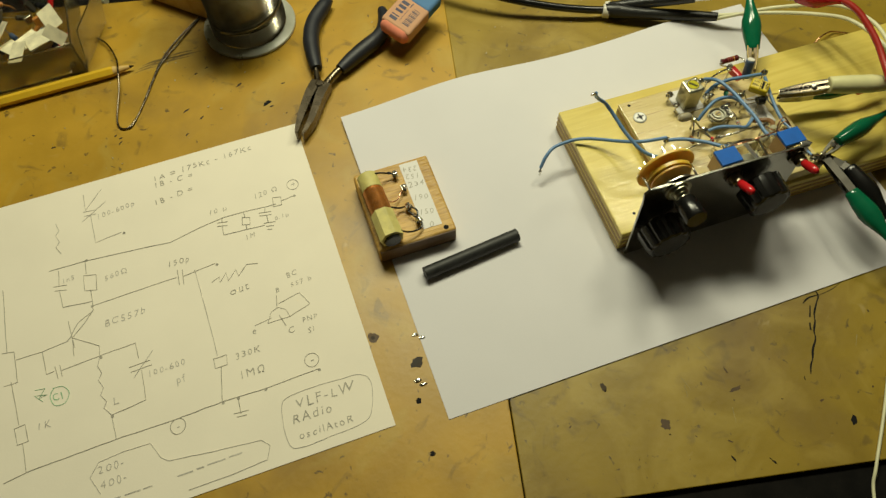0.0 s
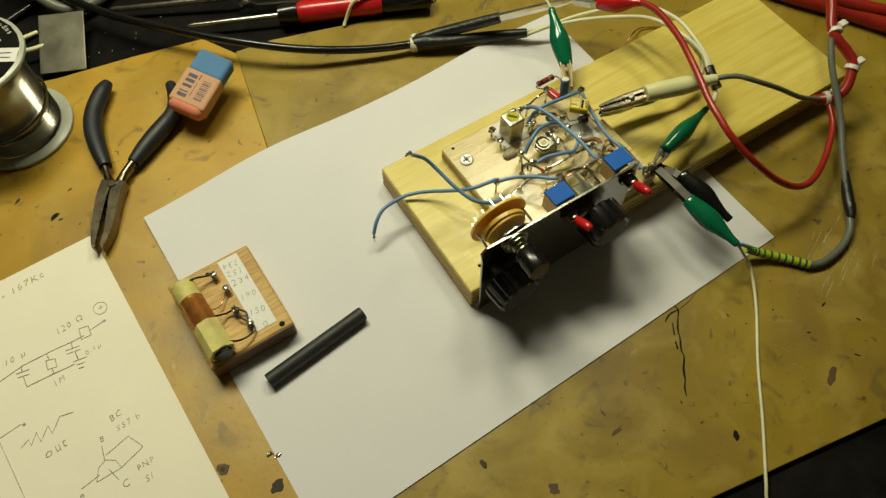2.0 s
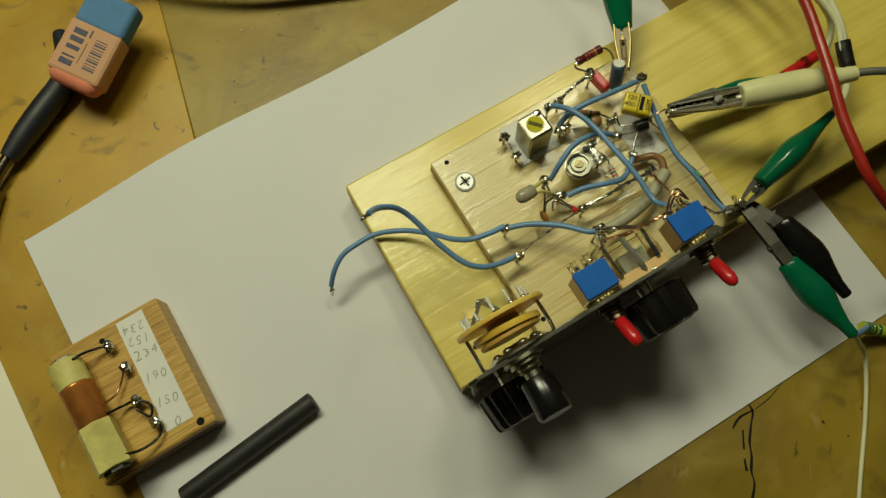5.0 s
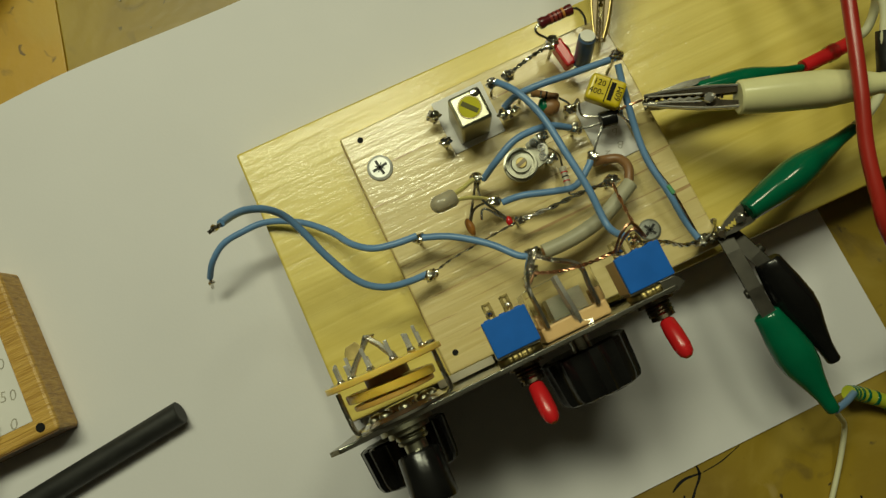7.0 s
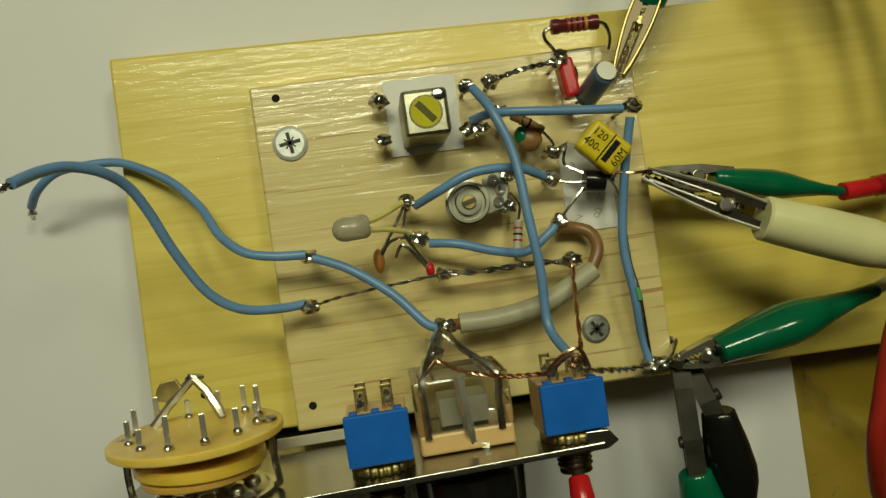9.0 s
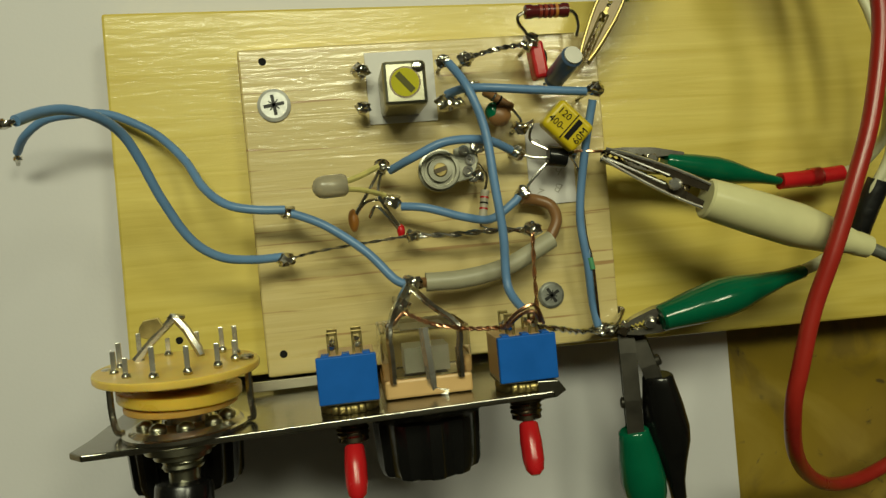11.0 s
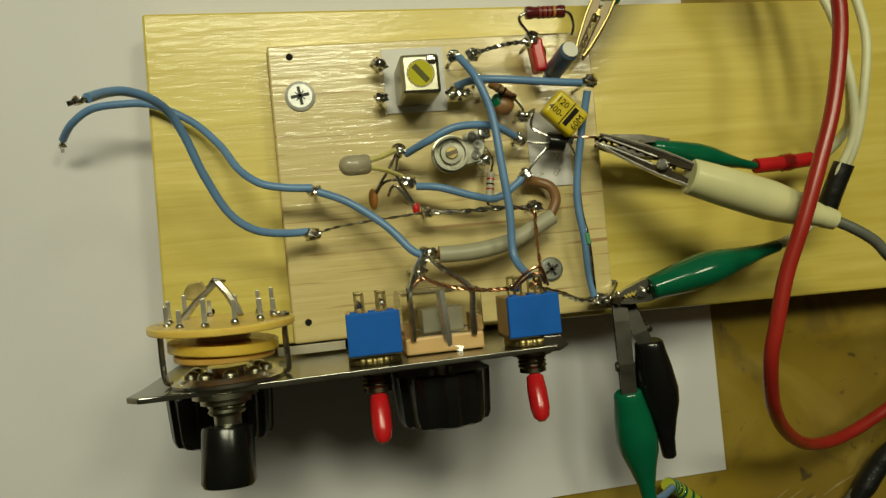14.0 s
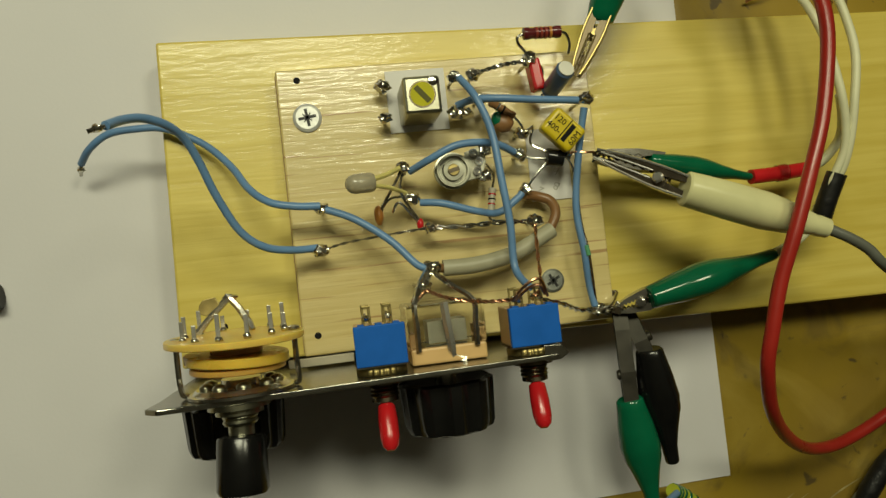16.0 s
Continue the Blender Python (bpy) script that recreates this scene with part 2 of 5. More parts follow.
M_TAPEYEL = mat("yellowed_masking_tape", (0.68, 0.60, 0.20), 0.6, var=0.18, scale=140, bump=0.3)
M_WINDING = mat("enamelled_copper_winding", (0.55, 0.22, 0.05), 0.34, 0.5, var=0.25, scale=260)
M_RESIST = mat("maroon_resistor_lacquer", (0.095, 0.012, 0.014), 0.22, var=0.15)
M_BAND = mat("dull_red_band", (0.24, 0.035, 0.02), 0.3)
M_BEIGE = mat("beige_ceramic", (0.52, 0.47, 0.36), 0.4)
M_ORANGE = mat("orange_ceramic", (0.50, 0.20, 0.035), 0.4)
M_CHROME = mat("chrome_can", (0.40, 0.39, 0.29), 0.32, 1.0, var=0.2, scale=150, bump=0.05)
M_SILVERTRIM = mat("silvered_trimmer", (0.46, 0.45, 0.36), 0.36, 0.9, var=0.3)
M_BLUECAP = mat("blue_sleeve", (0.06, 0.10, 0.18), 0.3)
M_ERASER_BLUE = mat("blue_eraser_rubber", (0.10, 0.22, 0.42), 0.8, var=0.08, scale=200, spec=0.2)
M_ERASER_PINK = mat("coral_eraser_rubber", (0.72, 0.24, 0.15), 0.8, var=0.1, scale=200, spec=0.2)
M_SLEEVECARD = mat("pink_card_sleeve", (0.54, 0.29, 0.16), 0.7, var=0.04)
M_PENCILPAINT = mat("yellow_pencil_paint", (0.72, 0.45, 0.025), 0.35, var=0.1)
M_VANE = mat("dull_grey_vanes", (0.52, 0.51, 0.42), 0.4, 0.3)
M_NYLON = mat("white_nylon", (0.70, 0.68, 0.60), 0.4)
M_GREYMETAL = mat("grey_sheet_metal", (0.16, 0.15, 0.115), 0.3, 0.85, var=0.35, scale=60, bump=0.06)
M_EARTHGREEN = mat("pale_green_sleeve", (0.10, 0.33, 0.16), 0.4)
M_GY = mat("green_yellow_earth_wire", (0.42, 0.46, 0.03), 0.4)


def glass(name, color, rough=0.05):
    m = bpy.data.materials.new(name)
    m.use_nodes = True
    b = m.node_tree.nodes["Principled BSDF"]
    b.inputs["Base Color"].default_value = (*color, 1)
    b.inputs["Transmission Weight"].default_value, b.inputs["Roughness"].default_value, b.inputs["IOR"].default_value = 1.0, rough, 1.45
    return m


M_CLEAR = glass("clear_plastic", (0.93, 0.92, 0.84))
M_CLEARTRAY = glass("scratched_clear_plastic", (0.85, 0.82, 0.70), 0.2)
M_SMOKED = mat("frosted_smoky_glass", (0.50, 0.45, 0.32), 0.22, var=0.15, scale=300, trans=0.35)


# ---- geometry helpers (all in millimetres) ----
def V(p):
    return Vector(p)


def thing(name, label, category, at, group="", kind=""):
    ob = new(name)
    ob.empty_display_size = 0.01
    ob.location = V(at) * 0.001
    return tagged(ob, label, category, group, kind)


def part(name, bm, material, parent=None, label="", smooth=True, mats=()):
    me = bpy.data.meshes.new(name)
    bmesh.ops.recalc_face_normals(bm, faces=bm.faces)
    bmesh.ops.scale(bm, vec=(0.001, 0.001, 0.001), verts=bm.verts)
    if smooth:
        for e in bm.edges:
            if len(e.link_faces) == 2 and e.calc_face_angle(0) > 0.7:
                e.smooth = False
    bm.to_mesh(me)
    bm.free()
    for m in (material, *mats):
        me.materials.append(m)
    ob = new(name, me)
    if parent:
        ob.parent = parent
        if parent.type == "EMPTY":
            ob.matrix_parent_inverse = Matrix.Translation(-parent.location)
    return tagged(ob, label)


def box(x0, x1, y0, y1, z0, z1, bevel=0.0, bm=None, m=None, seg=2):
    b = bmesh.new()
    bmesh.ops.create_cube(b, size=1)
    for v in b.verts:
        v.co = ((x0 + x1) / 2 + v.co.x * (x1 - x0), (y0 + y1) / 2 + v.co.y * (y1 - y0), (z0 + z1) / 2 + v.co.z * (z1 - z0))
    if bevel:
        bmesh.ops.bevel(b, geom=b.edges[:], offset=bevel, segments=seg, profile=0.5, affect="EDGES")
    if m:
        b.transform(m)
    return merge(bm, b)


def merge(bm, b):
    if bm is None:
        return b
    me = bpy.data.meshes.new("tmp")
    b.to_mesh(me)
    b.free()
    bm.from_mesh(me)
    bpy.data.meshes.remove(me)
    return bm


def spline(pts, steps=6):
    P = [V(p) for p in pts]
    if len(P) < 3:
        return P
    out = []
    for i in range(len(P) - 1):
        a, b, c, d = P[max(i - 1, 0)], P[i], P[i + 1], P[min(i + 2, len(P) - 1)]
        for k in range(steps):
            t = k / steps
            out.append(0.5 * (2 * b + (c - a) * t + (2 * a - 5 * b + 4 * c - d) * t * t + (3 * b - a - 3 * c + d) * t ** 3))
    return out + [P[-1]]


def frames_along(P):
    n = len(P)
    tang = [(P[min(i + 1, n - 1)] - P[max(i - 1, 0)]).normalized() for i in range(n)]
    u = tang[0].orthogonal().normalized()
    out = []
    for t in tang:
        u = (u - t * u.dot(t))
        u = u.normalized() if u.length > 1e-6 else t.orthogonal().normalized()
        out.append((t, u, t.cross(u)))
    return out


def tube(pts, r, n=10, steps=6, bm=None, cap=True, smooth_path=True):
    """A round tube along a smooth path; r a radius or a list of radii along it."""
    bm = bm or bmesh.new()
    P = spline(pts, steps) if smooth_path else [V(p) for p in pts]
    F = frames_along(P)
    rings = []
    for i, (p, (t, u, w)) in enumerate(zip(P, F)):
        if isinstance(r, (list, tuple)):
            x = i / max(1, len(P) - 1) * (len(r) - 1)
            k = min(int(x), len(r) - 2)
            rad = r[k] + (r[k + 1] - r[k]) * (x - k)
        else:
            rad = r
        rings.append([bm.verts.new(p + u * rad * math.cos(a) + w * rad * math.sin(a)) for a in (2 * math.pi * j / n for j in range(n))])
    for A, B in zip(rings, rings[1:]):
        for j in range(n):
            bm.faces.new((A[j], A[(j + 1) % n], B[(j + 1) % n], B[j])).smooth = True
    if cap:
        bm.faces.new(rings[0][::-1])
        bm.faces.new(rings[-1])
    return bm


def lathe(p, q, prof, n=28, bm=None, squash=1.0, flutes=0, depth=0.0, up=None):
    """A turned form along p to q; prof: (mm along, radius); flutes cut grooves into its rim."""
    bm = bm or bmesh.new()
    p, d = V(p), (V(q) - V(p)).normalized()
    u = (V(up) - d * V(up).dot(d)).normalized() if up else d.orthogonal().normalized()
    w = d.cross(u)
    rings = []
    for s, r in prof:
        ring = []
        for j in range(n):
            a = 2 * math.pi * j / n
            rr = r - (depth if flutes and (j * flutes // n * n // flutes != j and (j % (n // flutes)) >= (n // flutes) // 2) else 0)
            ring.append(bm.verts.new(p + d * s + u * max(rr, 0.001) * math.cos(a) + w * max(rr, 0.001) * squash * math.sin(a)))
        rings.append(ring)
    for A, B in zip(rings, rings[1:]):
        for j in range(n):
            bm.faces.new((A[j], A[(j + 1) % n], B[(j + 1) % n], B[j])).smooth = n > 8
    bm.faces.new(rings[0][::-1])
    bm.faces.new(rings[-1])
    return bm


def blob(c, r, bm=None, seed=0, squash=(1, 1, 1), rough=0.25):
    b = bmesh.new()
    bmesh.ops.create_icosphere(b, subdivisions=3 if r > 1.2 else 2, radius=1)
    for v in b.verts:
        k = 1 + rough * noise.noise(v.co * 1.7 + Vector((seed * 3.1, seed, 0)))
        v.co = Vector((v.co.x * squash[0], v.co.y * squash[1], v.co.z * squash[2])) * r * k + V(c)
    for f in b.faces:
        f.smooth = True
    return merge(bm, b)


def prism(poly, z0, z1, bevel=0.0, bm=None):
    b = bmesh.new()
    lo = [b.verts.new((x, y, z0)) for x, y in poly]
    hi = [b.verts.new((x, y, z1)) for x, y in poly]
    n = len(poly)
    b.faces.new(lo[::-1])
    b.faces.new(hi)
    for i in range(n):
        b.faces.new((lo[i], lo[(i + 1) % n], hi[(i + 1) % n], hi[i]))
    if bevel:
        bmesh.ops.bevel(b, geom=b.edges[:], offset=bevel, segments=2, profile=0.5, affect="EDGES")
    return merge(bm, b)


def twist(pts, r, turns, bm=None, gap=None):
    """Two thin strands twisted round each other along a path."""
    P = spline(pts, 14)
    F = frames_along(P)
    gap = gap or r
    for ph in (0, math.pi):
        S = [p + (u * math.cos(ph + 2 * math.pi * turns * i / len(P)) + w * math.sin(ph + 2 * math.pi * turns * i / len(P))) * gap for i, (p, (t, u, w)) in enumerate(zip(P, F))]
        bm = tube(S, r, 6, bm=bm, smooth_path=False)
    return bm


def lettering(text, size, m, name, material, parent, label=""):
    """Text as a thin flat mesh at the pose m (metres)."""
    cu = bpy.data.curves.new("tmp_text", "FONT")
    cu.body, cu.size, cu.extrude, cu.resolution_u = text, size * 0.001, 0.00004, 2
    cu.offset = -0.008 * size * 0.001 if material in (M_PENCIL, M_PENCIL_FAINT, M_GREEN_PEN) else 0.0
    cu.shear = 0.12 if material in (M_PENCIL, M_PENCIL_FAINT) else 0.0
    cu.align_x, cu.align_y = "CENTER", "CENTER"
    cu.space_character = 1.28 if material in (M_PENCIL, M_PENCIL_FAINT) else 1.0
    tmp = new("tmp_text", cu)
    me = bpy.data.meshes.new_from_object(tmp.evaluated_get(bpy.context.evaluated_depsgraph_get()))
    bpy.data.objects.remove(tmp)
    bpy.data.curves.remove(cu)
    me.name = name
    if material in (M_PENCIL, M_PENCIL_FAINT, M_GREEN_PEN):
        k = size * 0.001
        for v in me.vertices:
            q = noise.noise_vector(Vector((v.co.x / k * 1.1 + size * 7, v.co.y / k * 1.1, len(text) * 3.3)))
            v.co.x += 0.13 * k * q.x
            v.co.y += 0.15 * k * q.y
    me.transform(m)
    me.materials.clear()
    me.materials.append(material)
    ob = new(name, me)
    ob.parent = parent
    if parent.type == "EMPTY":
        ob.matrix_parent_inverse = Matrix.Translation(-parent.location)
    return tagged(ob, label)


def at_mm(x, y, z, rz=0, rx=0, ry=0):
    return pose(x * 0.001, y * 0.001, z * 0.001, rx, ry, rz)


# ---- unseen room shell and bench ----
def slab(name, x0, x1, y0, y1, z0, z1, material):
    return tagged(part(name, box(x0, x1, y0, y1, z0, z1), material, smooth=False), kind="structure")


# Room shell added out of view; its tone sets the bounce light.
slab("unseen_floor", -2500, 2500, -2500, 2500, -800, -750, M_BOUNCE)
slab("unseen_ceiling", -2500, 2500, -2500, 2500, 1700, 1750, M_BOUNCE)
slab("unseen_wall_north", -2500, 2500, 1500, 1600, -750, 1700, M_BOUNCE)
slab("unseen_wall_south", -2500, 2500, -2600, -2500, -750, 1700, M_BOUNCE)
slab("unseen_wall_east", 2500, 2600, -2600, 1600, -750, 1700, M_BOUNCE)
slab("unseen_wall_west", -2600, -2500, -2600, 1600, -750, 1700, M_BOUNCE)

bench = thing("workbench", "grimy black workbench top under the hardboard sheets", "workbench", (0, 0, -8), kind="structure")
part("bench_top", box(-900, 1000, -420, 900, -40, -4.0, 2), M_BLACK_BENCH, bench)


def seam_x(y):
    return 33 + 0.225 * y


def edge_front(x):
    return -52 - 0.201 * x


left_poly = [(-700, edge_front(-700)), (seam_x(-52) - 0.4, edge_front(seam_x(-52))), (seam_x(306) - 0.4, 306), (88, 331), (40, 342), (-7, 351), (-60, 366), (-170, 392), (-400, 440), (-700, 470)]
right_poly = [(seam_x(-52) + 0.4, edge_front(seam_x(-52))), (700, edge_front(700)), (700, 560), (262, 560), (250, 400), (243, 272), (223, 271), (175, 289), (127, 304), (seam_x(304) + 0.4, 308)]
board_l = part("hardboard_sheet", prism(left_poly, -4.0, -0.2, 0.5), M_BOARD)
tagged(board_l, "worn ochre hardboard sheet with stains and scratches", "board", kind="structure")
board_r = part("hardboard_sheet", prism(right_poly, -4.0, -0.6, 0.5), M_BOARD_WORN_DIM)
tagged(board_r, "scratched ochre hardboard sheet with dark smudges", "board", kind="structure")


# ---- sheets of paper ----
def paper(name, corner, xa, ya, nx, ny, lift, label, material=None):
    """A thin sheet: corner, its two edge vectors, and the height of each place on it."""
    bm = bmesh.new()
    rows = []
    for side in (0, 1):
        g = []
        for j in range(ny + 1):
            r = []
            for i in range(nx + 1):
                u, v = i / nx, j / ny
                x, y = corner[0] + xa[0] * u + ya[0] * v, corner[1] + xa[1] * u + ya[1] * v
                r.append(bm.verts.new((x, y, lift(u, v) + 0.14 * side)))
            g.append(r)
        rows.append(g)
    for side, g in enumerate(rows):
        for j in range(ny):
            for i in range(nx):
                q = (g[j][i], g[j][i + 1], g[j + 1][i + 1], g[j + 1][i])
                bm.faces.new(q if side else q[::-1]).smooth = True
    lo, hi = rows
    rim = [(0, i) for i in range(nx)] + [(j, nx) for j in range(ny)] + [(ny, i) for i in range(nx, 0, -1)] + [(j, 0) for j in range(ny, 0, -1)]
    for (j, i), (jj, ii) in zip(rim, rim[1:] + rim[:1]):
        bm.faces.new((lo[j][i], lo[jj][ii], hi[jj][ii], hi[j][i]))
    return tagged(part(name, bm, material or M_PAPER), label, "paper")


sheet = paper("paper_sheet", (0, 0), (300, 1.4), (-1.2, 215.2), 60, 24, lambda u, v: 0.02 + (max(0, v - 0.3) / 0.7) ** 2 * (2.0 + 6.5 * math.exp(-((u - 0.27) / 0.17) ** 2) + 3.0 * math.exp(-((u - 0.8) / 0.12) ** 2)), "blank white paper sheet with a wavy lifted edge")
schematic = paper("schematic_sheet", (-325, 4), (297.5, 2.5), (-3.5, 216), 30, 24, lambda u, v: 0.05 + 0.25 * max(0, u - 0.8), "cream-tinted paper sheet with a pencil-drawn circuit diagram", M_PAPER_CREAM)

# ---- coil on its oak block ----
coil = thing("coil_block", "small oak block with a copper coil and a handwritten label", "coil", (17, 129, 0))
part("wooden_base", box(-7, 40.5, 102, 159, 0.2, 13, 1.2), M_BLOCK, coil)
C0, C1 = V((0.5, 152, 19)), V((2.5, 102, 19))
former = part("coil_former", lathe(C0, C1, [(0, 4.8), (0.3, 5.2), (49.3, 5.2), (49.5, 4.8)], 8), M_BLACK, coil, "dark hexagonal core")
part("tape_collar", lathe(C0, C1, [(1, 5.9), (1.2, 6.3), (12, 6.4), (12.2, 5.9)], 14), M_TAPEYEL, coil, "yellowed masking tape")
part("tape_collar", lathe(C0, C1, [(29, 6.0), (29.2, 7.0), (47.6, 7.2), (47.8, 6.0)], 7), M_TAPEYEL, coil, "yellowed masking tape")
bm = bmesh.new()
P = []
d = (C1 - C0).normalized()
u = d.orthogonal().normalized()
w = d.cross(u)
for i in range(26 * 12 + 1):
    a = 2 * math.pi * i / 12
    P.append(C0 + d * (12.2 + 17 * i / (26 * 12)) + (u * math.cos(a) + w * math.sin(a)) * 6.1)
part("winding", tube(P, 0.36, 5, bm=bm, smooth_path=False), M_WINDING, coil, "enamelled copper winding")
part("front_edge", box(-6.2, 39.7, 101.75, 102.2, 0.8, 12.2), M_BLOCKDARK, coil, "dark stained edge", smooth=False)
part("label", box(22, 33.5, 108, 157, 13.02, 13.2), M_CARD, coil, "white paper label", smooth=False)
for txt, y, s in (("234", 152, 5), ("152", 146.5, 5), ("234", 140, 5.5), ("190", 130, 5), ("150", 119, 5), ("0", 109.5, 4.5)):
    lettering(txt, s, at_mm(27.5, y, 13.25, -6 if y < 145 else 174), "handwriting", M_PENCIL, coil)
for i, (x, y) in enumerate(((17.5, 149), (19.5, 138), (18, 124), (21, 113))):
    part("terminal", tube([(x, y, 12.5), (x, y, 17)], 0.7, 8), M_SOLDER, coil)
    part("solder_joint", blob((x, y, 16.5), 1.9, seed=i, squash=(1, 1.2, 0.9), rough=0.5), M_SOLDER, coil)
part("lead", tube([(3, 148, 24), (8, 150, 21), (14, 150, 17.5), (18, 149, 17)], 0.55), M_BLACK, coil)
part("lead", tube([(5, 108, 24), (12, 106, 19), (19, 107, 16.5), (22, 110, 16), (21, 113, 17)], 0.55), M_BLACK, coil)
part("lead", tube([(8, 128, 21), (13, 131, 16), (19.5, 138, 17)], 0.4), M_COPPER, coil)
part("lead", tube([(8, 124, 21), (13, 125, 16), (18, 124, 17), (22, 120, 16), (20, 116, 16), (17, 121, 17)], 0.55), M_BLACK, coil)
part("screw_hole", lathe((35, 105, 13.02), (35, 105, 14), [(0, 1.6), (0.15, 1.5)], 14), M_INK, coil, "dark screw hole")
part("screw_hole", lathe((14.5, 153.5, 13.02), (14.5, 153.5, 14), [(0, 1.2), (0.15, 1.1)], 14), M_INK, coil, "dark screw hole")

rod = part("ferrite_rod", lathe((14.5, 84.3, 4.3), (75.2, 90.6, 4.3), [(0, 3.6), (0.3, 4.0), (60.4, 4.0), (60.7, 3.6)], 28), M_FERRITE)
tagged(rod, "short matt black ferrite rod on white paper", "rod")

# ---- oscillator unit ----
unit = thing("oscillator_unit", "home-made oscillator on a plywood base with switches and wires", "circuit", (260, 110, 0))
SKEW = Matrix.Translation((129, 158.4, 0)) @ pose(0, 0, 0, 0, 0, -1.15) @ Matrix.Translation((-129, -158.4, 0))
base = part("base_board", box(128.9, 416, 63.2, 158.4, 0.3, 17.6, 0.8, None, SKEW), M_PLY, unit, "pale varnished plywood plank")
for i, (z0, z1) in enumerate(((3.0, 5.0), (7.5, 9.5), (12.0, 14.0))):
    part("edge_ply", box(128.6, 129.1, 63.7, 157.9, z0, z1, 0, None, SKEW), M_PLYEDGE, base, smooth=False)
    part("edge_ply", box(130, 415, 62.9, 63.4, z0, z1, 0, None, SKEW), M_PLYEDGE, base, smooth=False)
part("sub_board", box(162.4, 255.2, 63.2, 145.2, 17.62, 26, 0.5), M_SUB, unit, "thin oak-faced plywood mounting board")
part("sub_board_edge", box(162.0, 162.6, 64, 144.5, 20, 23), M_PLYEDGE, unit, smooth=False)
for x, y in ((168.3, 142), (166.6, 68.8), (140, 74)):
    part("nail_hole", lathe((x, y, 26.02 if x > 160 else 17.62), (x, y, 30), [(0, 1.0), (0.1, 0.9)], 10), M_INK, unit)


def screw(x, y, turn, r, material):
    s = part("screw", lathe((x, y, 26), (x, y, 28), [(0, r), (0.5, r), (0.9, r * 0.86), (1.0, r * 0.8)], 26), material, unit, "cross-head screw")
    bmx = bmesh.new()
    for k in (0, 90):
        bmx = box(-r * 0.62, r * 0.62, -0.42, 0.42, 0, 0.08, 0, bmx, Matrix.Translation((x, y, 27.02)) @ pose(0, 0, 0, 0, 0, turn + k))
    for k in (45, 135):
        bmx = box(-r * 0.4, r * 0.4, -0.16, 0.16, 0, 0.06, 0, bmx, Matrix.Translation((x, y, 27.02)) @ pose(0, 0, 0, 0, 0, turn + k))
    part("cross_slot", bmx, M_FERRITE, s, smooth=False)


screw(170.2, 131.0, 8, 4.1, M_ZINC)
screw(236.9, 76.6, 30, 3.5, M_GREYZINC)

# front panel: a plate standing against the front edge, with its fold at the far end
pan = prism([(130.2, 0.6), (226.2, 0.6), (226.8, 57.5), (225.4, 62.6), (136, 66.8), (131.2, 67.2), (128.0, 64.0), (129.2, 56.0)], 58.9, 60.2, 0.25)
for v in pan.verts:
    v.co.y, v.co.z = v.co.z, v.co.y
panel = part("front_panel", pan, M_ALU, unit, "dull aluminium front panel")
part("panel_lug", prism([(222, 58.6), (226, 58.7), (228.2, 60), (226.5, 62.4), (222, 62.6)], 60.9, 62.3, 0.2), M_ALU, unit)
# beige card label strip between the mounting board and the panel
part("card_strip", box(158, 176, 61, 63.3, 30, 31, 0.1), M_BEIGE, unit)


def knob(x, y0, y1, z, r, flutes, label):
    n = flutes * 6
    k = part("knob", lathe((x, y1, z), (x, y0, z), [(0, r * 0.92), (0.6, r), (1.5, r), (y1 - y0 - 2, r * 0.95), (y1 - y0 - 0.5, r * 0.9), (y1 - y0, r * 0.8)], n, flutes=flutes, depth=0.9), M_BLACK, unit, label)
    part("knob_cap", lathe((x, y0 + 0.1, z), (x, y0 - 2, z), [(0, r * 0.72), (0.25, r * 0.72), (0.4, r * 0.6)], 30), M_FERRITE, k)
    part("shaft", lathe((x, 58.6, z), (x, y1, z), [(0, 3), (58.6 - y1, 3)], 14), M_STEEL, k)


knob(142.5, 41.5, 55, 32.0, 13.4, 14, "large fluted black knob")
knob(199.3, 41.4, 55, 43.5, 12.7, 10, "large fluted black knob")

# rotary switch with two wafers, and its capped shaft
RX, RZ = 148.6, 59.0

rot = part("rotary_switch", lathe((RX, 60.3, RZ - 3), (RX, 70, RZ - 3), [(0, 12.6), (0.7, 12.6), (0.8, 11.4), (1.8, 10.6), (1.9, 5), (3.4, 4.6)], 36), M_STEEL, unit, "rotary switch with two amber wafers")
for i in range(9):
    a = 2 * math.pi * i / 9
    part("detent_dome", blob((RX + 8.2 * math.cos(a), 62.4, RZ - 3 + 8.2 * math.sin(a)), 1.7, seed=i, squash=(1, 0.7, 1), rough=0.05), M_CHROME, rot)


def wafer(y, r, th, material, label, wob=0.0):
    bmw = lathe((RX, y, RZ), (RX, y + 1, RZ), [(0, r - 0.2), (0.2, r), (th - 0.2, r), (th, r - 0.2)], 40)
    for v in bmw.verts:
        v.co.y += wob * (v.co.x - RX) / r - 0.03 * (v.co.z - RZ)
    return part("wafer", bmw, material, rot, label)


